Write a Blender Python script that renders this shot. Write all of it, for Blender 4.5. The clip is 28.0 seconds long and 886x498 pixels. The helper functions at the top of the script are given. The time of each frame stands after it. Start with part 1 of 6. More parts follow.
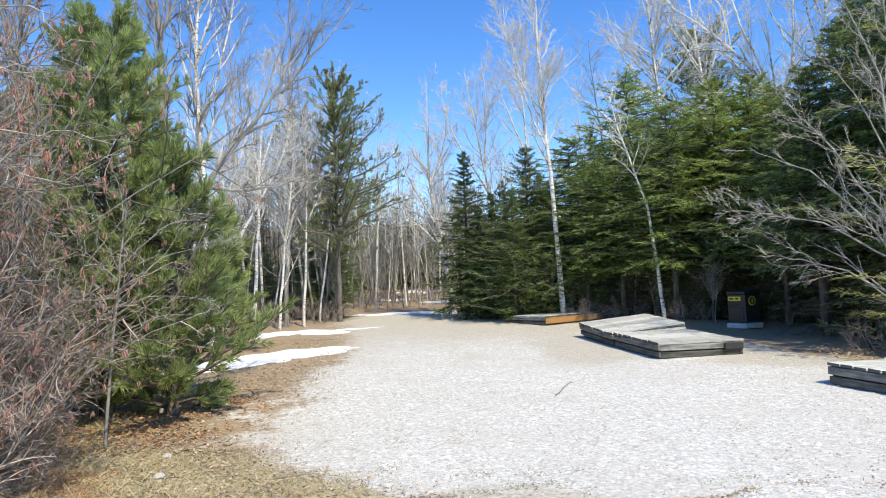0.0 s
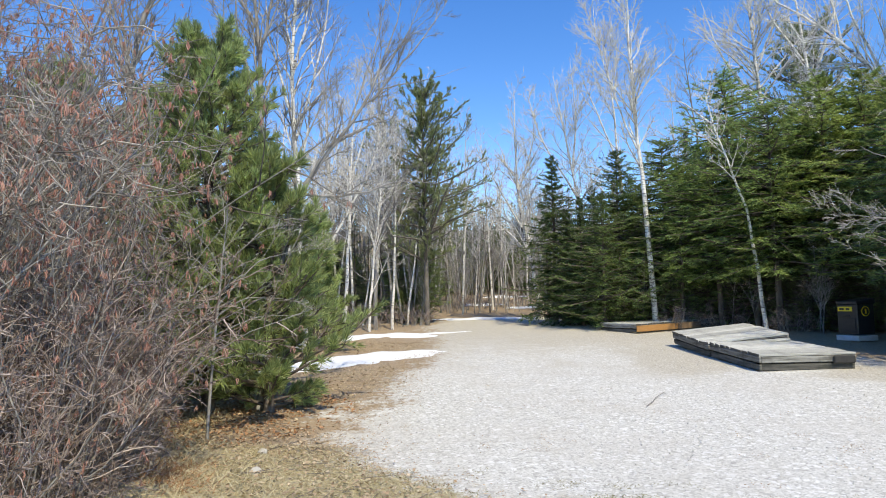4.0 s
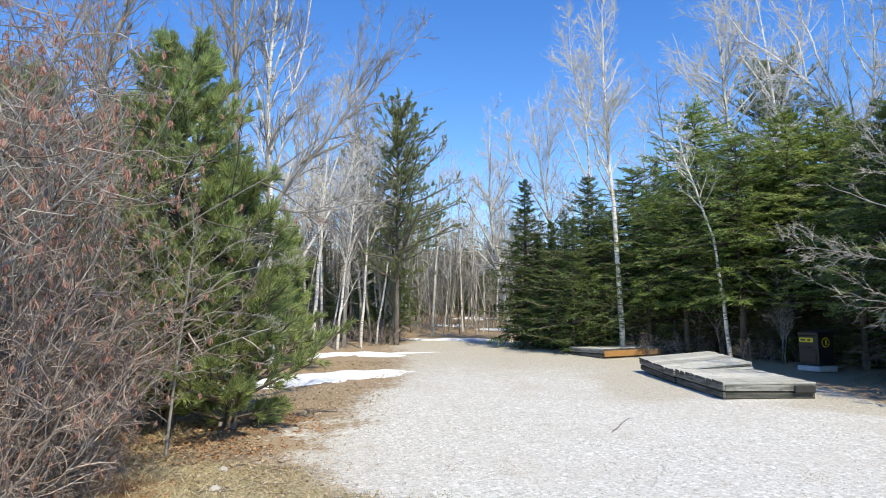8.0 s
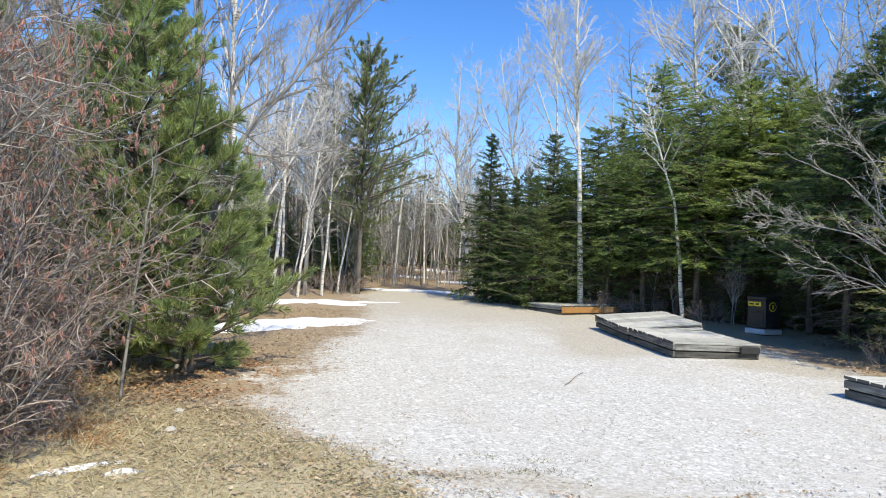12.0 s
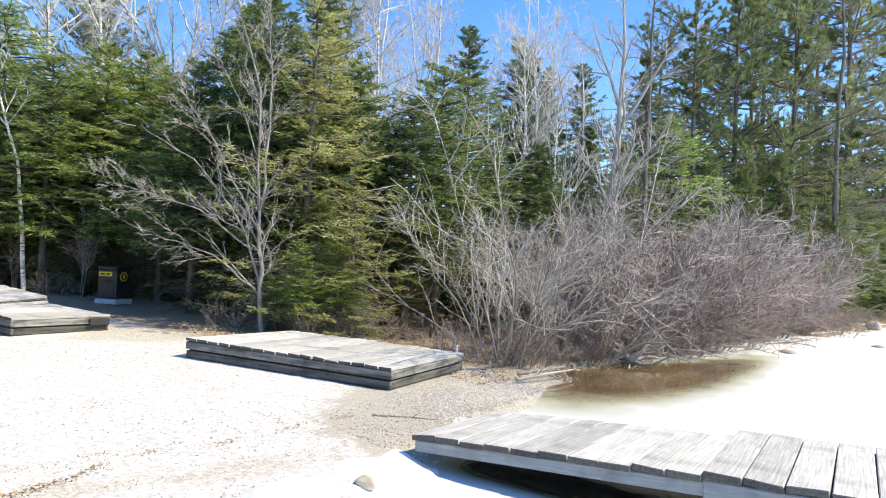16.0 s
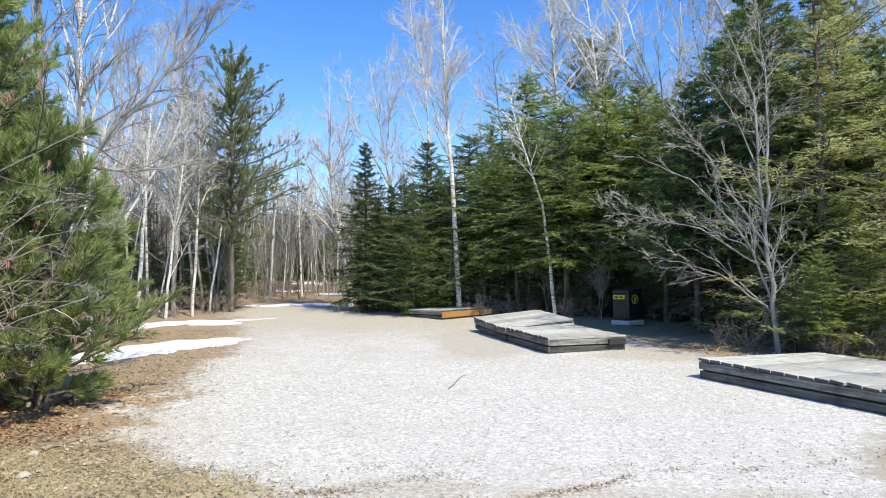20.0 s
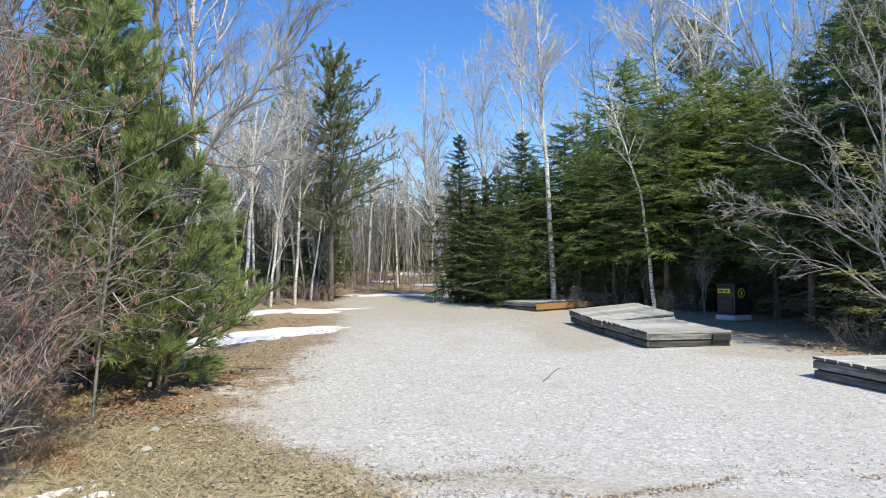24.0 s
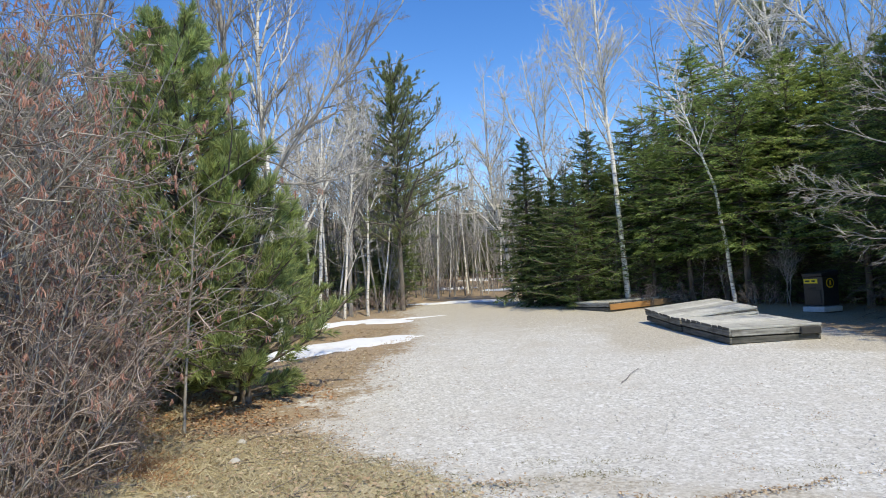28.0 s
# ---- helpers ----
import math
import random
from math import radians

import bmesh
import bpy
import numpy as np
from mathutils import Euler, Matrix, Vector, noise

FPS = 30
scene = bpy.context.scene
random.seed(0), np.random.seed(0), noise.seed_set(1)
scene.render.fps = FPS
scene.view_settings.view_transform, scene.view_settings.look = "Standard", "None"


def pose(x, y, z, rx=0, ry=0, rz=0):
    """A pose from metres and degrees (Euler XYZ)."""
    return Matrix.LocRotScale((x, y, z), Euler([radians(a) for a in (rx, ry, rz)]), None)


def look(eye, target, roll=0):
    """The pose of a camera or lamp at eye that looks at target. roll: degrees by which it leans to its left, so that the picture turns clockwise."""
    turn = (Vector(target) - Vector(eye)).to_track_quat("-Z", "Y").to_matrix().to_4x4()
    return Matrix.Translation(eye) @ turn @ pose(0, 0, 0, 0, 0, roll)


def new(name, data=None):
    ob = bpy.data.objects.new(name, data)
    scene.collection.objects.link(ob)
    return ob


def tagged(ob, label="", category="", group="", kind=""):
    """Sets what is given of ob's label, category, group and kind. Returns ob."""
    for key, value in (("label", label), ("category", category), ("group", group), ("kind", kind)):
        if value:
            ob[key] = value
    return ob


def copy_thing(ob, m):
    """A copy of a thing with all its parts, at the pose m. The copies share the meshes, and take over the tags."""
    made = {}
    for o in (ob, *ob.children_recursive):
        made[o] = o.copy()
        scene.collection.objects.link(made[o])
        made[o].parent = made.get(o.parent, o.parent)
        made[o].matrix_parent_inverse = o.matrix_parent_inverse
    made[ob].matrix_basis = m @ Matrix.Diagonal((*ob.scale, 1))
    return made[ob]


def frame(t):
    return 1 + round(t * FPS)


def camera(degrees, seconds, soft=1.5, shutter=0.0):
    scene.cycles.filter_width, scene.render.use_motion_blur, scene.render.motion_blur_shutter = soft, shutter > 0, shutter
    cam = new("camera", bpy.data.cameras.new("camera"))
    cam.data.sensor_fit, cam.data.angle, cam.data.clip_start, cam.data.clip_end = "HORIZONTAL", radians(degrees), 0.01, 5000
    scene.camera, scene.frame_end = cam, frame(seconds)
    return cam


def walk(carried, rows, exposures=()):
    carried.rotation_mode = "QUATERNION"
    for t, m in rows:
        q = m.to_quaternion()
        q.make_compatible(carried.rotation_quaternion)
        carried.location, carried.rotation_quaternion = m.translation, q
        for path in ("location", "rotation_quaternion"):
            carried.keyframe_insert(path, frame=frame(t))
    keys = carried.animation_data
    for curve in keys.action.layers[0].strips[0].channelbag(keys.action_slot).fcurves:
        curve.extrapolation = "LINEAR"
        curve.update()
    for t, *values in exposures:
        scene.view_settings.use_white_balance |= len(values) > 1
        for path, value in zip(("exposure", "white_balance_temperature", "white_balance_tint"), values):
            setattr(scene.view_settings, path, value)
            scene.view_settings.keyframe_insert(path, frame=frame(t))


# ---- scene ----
# camera: held by hand on one spot, turning
PATH = [
    (0.0, pose(0.0, 0.0, 1.5, 93.79, 1.99, 8.83)),
    (0.5, pose(0.0, 0.0, 1.5, 93.37, 2.70, 13.83)),
    (1.0, pose(0.0, 0.0, 1.5, 92.83, 2.40, 16.02)),
    (1.5, pose(0.0, 0.0, 1.5, 93.13, 2.20, 16.94)),
    (2.0, pose(0.0, 0.0, 1.5, 93.37, 1.81, 16.51)),
    (2.5, pose(0.0, 0.0, 1.5, 93.45, 1.26, 17.18)),
    (4.5, pose(0.0, 0.0, 1.5, 94.53, 1.05, 15.36)),
    (5.0, pose(0.0, 0.0, 1.5, 92.64, 0.99, 13.88)),
    (5.5, pose(0.0, 0.0, 1.5, 90.98, 1.42, 13.15)),
    (6.0, pose(0.0, 0.0, 1.5, 90.96, 1.09, 12.92)),
    (6.5, pose(0.0, 0.0, 1.5, 92.22, 1.55, 13.88)),
    (7.0, pose(0.0, 0.0, 1.5, 95.04, 0.28, 14.46)),
    (7.5, pose(0.0, 0.0, 1.5, 95.65, -0.71, 14.56)),
    (8.0, pose(0.0, 0.0, 1.5, 96.13, -0.44, 13.71)),
    (8.5, pose(0.0, 0.0, 1.5, 99.42, -0.29, 13.17)),
    (9.0, pose(0.0, 0.0, 1.5, 100.08, 0.12, 12.73)),
    (9.5, pose(0.0, 0.0, 1.5, 98.13, -2.75, 12.28)),
    (10.0, pose(0.0, 0.0, 1.5, 94.89, -1.22, 12.28)),
    (10.5, pose(0.0, 0.0, 1.5, 93.40, -1.42, 11.99)),
    (11.0, pose(0.0, 0.0, 1.5, 92.73, -1.66, 11.61)),
    (11.5, pose(0.0, 0.0, 1.5, 92.38, -2.38, 11.10)),
    (13.5, pose(0.0, 0.0, 1.5, 91.42, -1.47, 8.33)),
    (14.0, pose(0.0, 0.0, 1.5, 91.45, -0.92, 6.23)),
    (14.5, pose(0.0, 0.0, 1.5, 91.30, -2.00, -4.97)),
    (15.0, pose(0.0, 0.0, 1.5, 91.57, -2.00, -20.95)),
    (15.5, pose(0.0, 0.0, 1.5, 91.95, -2.82, -33.69)),
    (16.0, pose(0.0, 0.0, 1.5, 92.07, -2.63, -41.78)),
    (16.5, pose(0.0, 0.0, 1.5, 92.14, -1.75, -47.16)),
    (17.0, pose(0.0, 0.0, 1.5, 92.64, -1.78, -45.96)),
    (17.5, pose(0.0, 0.0, 1.5, 92.84, -1.10, -41.34)),
    (18.0, pose(0.0, 0.0, 1.5, 92.88, -0.62, -31.71)),
    (18.5, pose(0.0, 0.0, 1.5, 92.96, -0.06, -20.53)),
    (19.0, pose(0.0, 0.0, 1.5, 93.03, 0.43, -11.32)),
    (19.5, pose(0.0, 0.0, 1.5, 93.21, 0.57, -4.31)),
    (20.0, pose(0.0, 0.0, 1.5, 93.01, 0.60, 0.01)),
    (20.5, pose(0.0, 0.0, 1.5, 93.06, 0.31, 1.47)),
    (21.0, pose(0.0, 0.0, 1.5, 92.95, 0.11, 3.41)),
    (21.5, pose(0.0, 0.0, 1.5, 91.51, 0.15, 4.06)),
    (23.5, pose(0.0, 0.0, 1.5, 92.19, 0.52, 6.82)),
    (24.0, pose(0.0, 0.0, 1.5, 92.32, 0.19, 8.12)),
    (24.5, pose(0.0, 0.0, 1.5, 92.54, 1.23, 8.42)),
    (25.0, pose(0.0, 0.0, 1.5, 93.39, 1.49, 8.25)),
    (25.5, pose(0.0, 0.0, 1.5, 94.33, 0.31, 8.83)),
    (26.0, pose(0.0, 0.0, 1.5, 94.06, 0.80, 10.34)),
    (26.5, pose(0.0, 0.0, 1.5, 93.86, -0.20, 11.89)),
    (27.0, pose(0.0, 0.0, 1.5, 94.20, 1.56, 10.21)),
    (27.5, pose(0.0, 0.0, 1.5, 94.51, 2.08, 13.34)),
    (28.0, pose(0.0, 0.0, 1.5, 93.00, 3.00, 14.15)),
]
cam = camera(67.58, 28.0, soft=1.0)
EXPOSURES = [(0.0, 0.05, 7600, 2), (2.0, -0.1, 7600, 2), (5.0, -0.1, 7600, 2), (7.0, -0.25, 7600, 2), (8.0, -0.05, 7600, 2), (10.0, -0.03, 7600, 2), (13.5, 0.0, 7600, 2), (14.5, -0.1, 7600, 2), (15.0, -0.05, 7900, 2), (15.5, 0.2, 8000, 3), (16.2, 0.42, 8100, 4), (17.5, 0.42, 8100, 4), (19.0, 0.25, 7600, 2), (20.0, 0.08, 7600, 2), (21.0, 0.0, 7600, 2), (24.0, -0.18, 7600, 2), (26.0, -0.22, 7600, 2), (28.0, -0.28, 7600, 2)]
walk(cam, PATH, EXPOSURES)

# world and sun: clear spring noon, sun over the lake side
SUN_AZ, SUN_EL = 141.0, 52.0          # degrees clockwise from +y, and above the horizon
world = bpy.data.worlds.new("sky")
scene.world = world
world.use_nodes = True
wn = world.node_tree.nodes
sky = wn.new("ShaderNodeTexSky")
sky.sky_type = "NISHITA"
sky.sun_disc = False
sky.sun_elevation = radians(SUN_EL)
sky.sun_rotation = radians(SUN_AZ)
sky.air_density, sky.dust_density, sky.ozone_density = 1.0, 0.0, 4.0
wn["Background"].inputs["Strength"].default_value = 0.275
deep_tone = wn.new("ShaderNodeHueSaturation")
deep_tone.inputs["Hue"].default_value = 0.5155
deep_tone.inputs["Saturation"].default_value = 1.30
world.node_tree.links.new(sky.outputs["Color"], deep_tone.inputs["Color"])
world.node_tree.links.new(deep_tone.outputs["Color"], wn["Background"].inputs["Color"])
sun = new("sun", bpy.data.lights.new("sun", "SUN"))
sun.data.energy, sun.data.angle, sun.data.color = 5.0, radians(0.53), (1.0, 0.92, 0.80)
sa, se = radians(SUN_AZ), radians(SUN_EL)
sun.matrix_world = look((math.sin(sa) * math.cos(se) * 50, math.cos(sa) * math.cos(se) * 50, math.sin(se) * 50), (0, 0, 0))
scene.view_settings.exposure = 0.0


# ---- materials ----
class Mat:
    """A small builder for node materials."""

    def __init__(self, name, rough=0.8, spec=0.3, metal=0.0):
        self.m = bpy.data.materials.new(name)
        self.m.use_nodes = True
        self.t = self.m.node_tree
        self.b = self.t.nodes["Principled BSDF"]
        self.b.inputs["Roughness"].default_value = rough
        self.b.inputs["Specular IOR Level"].default_value = spec
        self.b.inputs["Metallic"].default_value = metal
        self.co = self.node("ShaderNodeTexCoord").outputs["Object"]

    def node(self, kind):
        return self.t.nodes.new(kind)

    def link(self, a, b):
        self.t.links.new(a, b)

    def scaled(self, x, y, z, of=None):
        n = self.node("ShaderNodeMapping")
        n.inputs["Scale"].default_value = (x, y, z)
        self.link(of or self.co, n.inputs["Vector"])
        return n.outputs["Vector"]

    def noise(self, scale, detail=4.0, rough=0.55, of=None):
        n = self.node("ShaderNodeTexNoise")
        n.inputs["Scale"].default_value, n.inputs["Detail"].default_value, n.inputs["Roughness"].default_value = scale, detail, rough
        self.link(of or self.co, n.inputs["Vector"])
        return n.outputs["Fac"]

    def warped(self, amount, scale):
        n = self.node("ShaderNodeTexNoise")
        n.inputs["Scale"].default_value = scale
        self.link(self.co, n.inputs["Vector"])
        v = self.node("ShaderNodeVectorMath")
        v.operation = "MULTIPLY_ADD"
        v.inputs[1].default_value = (amount, amount, amount)
        self.link(n.outputs["Color"], v.inputs[0])
        self.link(self.co, v.inputs[2])
        return v.outputs["Vector"]

    def cells(self, scale, out="Color", of=None):
        n = self.node("ShaderNodeTexVoronoi")
        n.inputs["Scale"].default_value = scale
        self.link(of or self.co, n.inputs["Vector"])
        return n.outputs[out]

    def ramp(self, fac, *stops):
        n = self.node("ShaderNodeValToRGB")
        e = n.color_ramp.elements
        while len(e) < len(stops):
            e.new(0.5)
        for k, (p, c) in enumerate(stops):
            e[k].position = p
            e[k].color = (c, c, c, 1) if isinstance(c, (int, float)) else (*c, 1)
        self.link(fac, n.inputs["Fac"])
        return n.outputs["Color"]

    def mix(self, fac, a, b, blend="MIX"):
        n = self.node("ShaderNodeMix")
        n.data_type, n.blend_type = "RGBA", blend
        for socket, v in ((n.inputs[0], fac), (n.inputs[6], a), (n.inputs[7], b)):
            if isinstance(v, (int, float)):
                socket.default_value = v
            elif isinstance(v, tuple):
                socket.default_value = (*v, 1)
            else:
                self.link(v, socket)
        return n.outputs[2]

    def maths(self, op, a, b=0.0, clamp=False):
        n = self.node("ShaderNodeMath")
        n.operation, n.use_clamp = op, clamp
        for socket, v in ((n.inputs[0], a), (n.inputs[1], b)):
            if isinstance(v, (int, float)):
                socket.default_value = v
            else:
                self.link(v, socket)
        return n.outputs[0]

    def attribute(self, name):
        n = self.node("ShaderNodeAttribute")
        n.attribute_name = name
        return n.outputs["Fac"]

    def island(self):
        return self.node("ShaderNodeNewGeometry").outputs["Random Per Island"]

    def random(self):
        return self.node("ShaderNodeObjectInfo").outputs["Random"]

    def colour(self, c):
        if isinstance(c, tuple):
            self.b.inputs["Base Color"].default_value = (*c, 1)
        else:
            self.link(c, self.b.inputs["Base Color"])
        return self

    def rough(self, r):
        self.link(r, self.b.inputs["Roughness"])
        return self

    def bump(self, height, strength=0.5, distance=0.01):
        n = self.node("ShaderNodeBump")
        n.inputs["Strength"].default_value, n.inputs["Distance"].default_value = strength, distance
        self.link(height, n.inputs["Height"])
        self.link(n.outputs["Normal"], self.b.inputs["Normal"])
        return self

    def leafy(self, share, c):
        """Lets a share of the light through, as thin needles and leaves do."""
        tr = self.node("ShaderNodeBsdfTranslucent")
        self.link(c, tr.inputs["Color"])
        mx = self.node("ShaderNodeMixShader")
        mx.inputs[0].default_value = share
        self.link(self.b.outputs["BSDF"], mx.inputs[1])
        self.link(tr.outputs["BSDF"], mx.inputs[2])
        out = self.t.nodes["Material Output"]
        self.link(mx.outputs[0], out.inputs["Surface"])
        return self


def bark(name, dark, light, grain=9.0):
    m = Mat(name, 0.9, 0.15)
    n = m.noise(grain, 6, 0.65, m.scaled(1, 1, 0.25))
    w = m.noise(1.3, 3)
    c = m.mix(m.ramp(n, (0.35, 0.0), (0.7, 1.0)), dark, light)
    c = m.mix(m.ramp(w, (0.4, 0.0), (0.75, 0.45)), c, tuple(0.6 * v + 0.02 for v in light))
    return m.colour(c).bump(n, 0.6, 0.02).m


def birch_bark():
    m = Mat("birch_bark", 0.75, 0.25)
    flat = m.noise(7.0, 5, 0.6, m.scaled(0.6, 0.6, 5.0))
    spot = m.noise(3.2, 5, 0.65, m.scaled(1.3, 1.3, 1.0))
    c = m.mix(m.ramp(m.noise(2.0, 4), (0.35, 0.0), (0.7, 1.0)), (0.64, 0.61, 0.56), (0.88, 0.86, 0.82))
    c = m.mix(m.ramp(flat, (0.55, 0.0), (0.61, 0.85)), c, (0.10, 0.085, 0.075))
    c = m.mix(m.ramp(spot, (0.57, 0.0), (0.63, 0.85)), c, (0.09, 0.08, 0.07))
    return m.colour(c).bump(flat, 0.4, 0.01).m


def twig_mat(name, a, b):
    m = Mat(name, 0.85, 0.2)
    c = m.mix(m.island(), a, b)
    c = m.mix(m.ramp(m.noise(14.0, 3), (0.4, 0.0), (0.75, 0.5)), c, tuple(0.55 * v for v in a))
    return m.colour(c).m


def needles(name, dark, mid, light, share=0.3):
    m = Mat(name, 0.6, 0.25)
    c = m.ramp(m.island(), (0.0, dark), (0.45, mid), (0.85, light), (1.0, tuple(1.25 * v for v in light)))
    c = m.mix(1.0, c, m.ramp(m.noise(2.6, 3), (0.34, 0.72), (0.52, 0.98), (0.68, 1.25)), "MULTIPLY")
    tint = m.ramp(m.random(), (0.0, 0.82), (1.0, 1.12))
    c = m.mix(1.0, c, tint, "MULTIPLY")
    m.colour(c)
    return m.leafy(share, c).m


def weathered(name, a, b, streak=(1.2, 22.0, 22.0), dirt=(0.12, 0.11, 0.09), amount=0.55, stain=0.0):
    """Old grey boards: grain along x, darker stains, some difference from board to board."""
    m = Mat(name, 0.85, 0.2)
    g = m.noise(3.0, 7, 0.7, m.scaled(*streak))
    s = m.noise(4.2, 6, 0.65)
    c = m.mix(m.ramp(g, (0.3, 0.0), (0.72, 1.0)), a, b)
    c = m.mix(m.ramp(s, (0.5, 0.0), (0.78, amount)), c, dirt)
    if stain:
        # water marks drawn out along the board
        c = m.mix(m.ramp(m.noise(2.6, 5, 0.6, m.scaled(0.45, 1.0, 7.0)), (0.44, 0.0), (0.60, stain)), c, dirt)
    c = m.mix(1.0, c, m.ramp(m.random(), (0.0, 0.74), (1.0, 1.12)), "MULTIPLY")
    return m.colour(c).bump(g, 0.5, 0.006).m


BIRCH = birch_bark()
GREY_BARK = bark("grey_bark", (0.17, 0.16, 0.15), (0.44, 0.42, 0.39))
BROWN_BARK = bark("conifer_bark", (0.07, 0.055, 0.045), (0.24, 0.20, 0.17))
GREY_BROWN = bark("old_pine_bark", (0.09, 0.08, 0.07), (0.27, 0.245, 0.215))
MAPLE_BARK = bark("maple_bark", (0.17, 0.155, 0.135), (0.40, 0.37, 0.33))
PALE_BARK = bark("pale_limb_bark", (0.30, 0.285, 0.26), (0.58, 0.555, 0.515))
MAPLE_TWIG = twig_mat("maple_twigs", (0.16, 0.145, 0.13), (0.38, 0.355, 0.325))
BROWN_TWIG = twig_mat("dead_twigs", (0.12, 0.10, 0.085), (0.28, 0.245, 0.21))
BIRCH_TWIG = twig_mat("birch_twigs", (0.52, 0.495, 0.47), (0.84, 0.82, 0.78))
GREY_TWIG = twig_mat("grey_twigs", (0.31, 0.29, 0.27), (0.56, 0.535, 0.50))
PALE_TWIG = twig_mat("pale_twigs", (0.34, 0.315, 0.28), (0.60, 0.57, 0.52))
ALDER_TWIG = twig_mat("alder_twigs", (0.12, 0.102, 0.086), (0.585, 0.545, 0.50))
RED_TWIG = twig_mat("red_brown_twigs", (0.15, 0.108, 0.09), (0.56, 0.465, 0.415))
ROSE_TWIG = twig_mat("rose_grey_twigs", (0.19, 0.135, 0.125), (0.64, 0.54, 0.51))
MAUVE_TWIG = twig_mat("mauve_grey_twigs", (0.15, 0.125, 0.11), (0.64, 0.58, 0.54))
CATKIN = twig_mat("catkins", (0.33, 0.15, 0.115), (0.50, 0.31, 0.25))
PINE_NEEDLE = needles("pine_needles", (0.225, 0.295, 0.12), (0.42, 0.51, 0.21), (0.63, 0.71, 0.33), 0.6)
FIR_NEEDLE = needles("fir_needles", (0.165, 0.235, 0.075), (0.33, 0.43, 0.135), (0.53, 0.62, 0.22), 0.6)
HEMLOCK_NEEDLE = needles("yellow_green_needles", (0.26, 0.29, 0.115), (0.46, 0.49, 0.205), (0.65, 0.66, 0.31), 0.6)
FAR_NEEDLE = needles("far_needles", (0.12, 0.15, 0.075), (0.21, 0.25, 0.12), (0.32, 0.36, 0.175), 0.55)
OLIVE_NEEDLE = needles("olive_pine_needles", (0.145, 0.175, 0.085), (0.275, 0.32, 0.15), (0.43, 0.47, 0.24), 0.55)
DARK_NEEDLE = needles("dark_spruce_needles", (0.086, 0.132, 0.052), (0.17, 0.242, 0.09), (0.30, 0.395, 0.145), 0.55)
MID_NEEDLE = needles("green_fir_needles", (0.125, 0.195, 0.066), (0.255, 0.355, 0.115), (0.43, 0.545, 0.19), 0.55)
PINE_DARK = needles("old_pine_needles", (0.115, 0.152, 0.072), (0.215, 0.275, 0.125), (0.36, 0.42, 0.20), 0.5)
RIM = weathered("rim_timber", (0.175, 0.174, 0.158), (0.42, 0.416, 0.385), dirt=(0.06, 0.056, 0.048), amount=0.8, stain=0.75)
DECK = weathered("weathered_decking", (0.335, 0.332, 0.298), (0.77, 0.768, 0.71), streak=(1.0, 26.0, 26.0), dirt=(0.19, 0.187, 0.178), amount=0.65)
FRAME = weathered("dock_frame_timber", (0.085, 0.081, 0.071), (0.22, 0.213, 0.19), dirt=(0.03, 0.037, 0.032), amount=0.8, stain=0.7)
# near-black that paints shade into dock gaps and the open leaf end
GAP_SHADE = weathered("gap_shade_black", (0.02, 0.018, 0.015), (0.06, 0.055, 0.045), dirt=(0.015, 0.014, 0.012))
END_GRAIN = weathered("weathered_end_grain", (0.055, 0.053, 0.049), (0.19, 0.186, 0.172), streak=(20.0, 20.0, 20.0), dirt=(0.06, 0.055, 0.05), amount=0.7)
BLUE_FRAME = weathered("blue_grey_frame_timber", (0.22, 0.25, 0.26), (0.40, 0.44, 0.45), dirt=(0.10, 0.10, 0.10))
FRESH = weathered("fresh_orange_timber", (0.34, 0.17, 0.065), (0.50, 0.28, 0.11), amount=0.3)
TAN_WOOD = weathered("brown_timber", (0.20, 0.13, 0.08), (0.33, 0.23, 0.14))
DRIFT = weathered("driftwood", (0.30, 0.27, 0.23), (0.55, 0.51, 0.45), amount=0.3)


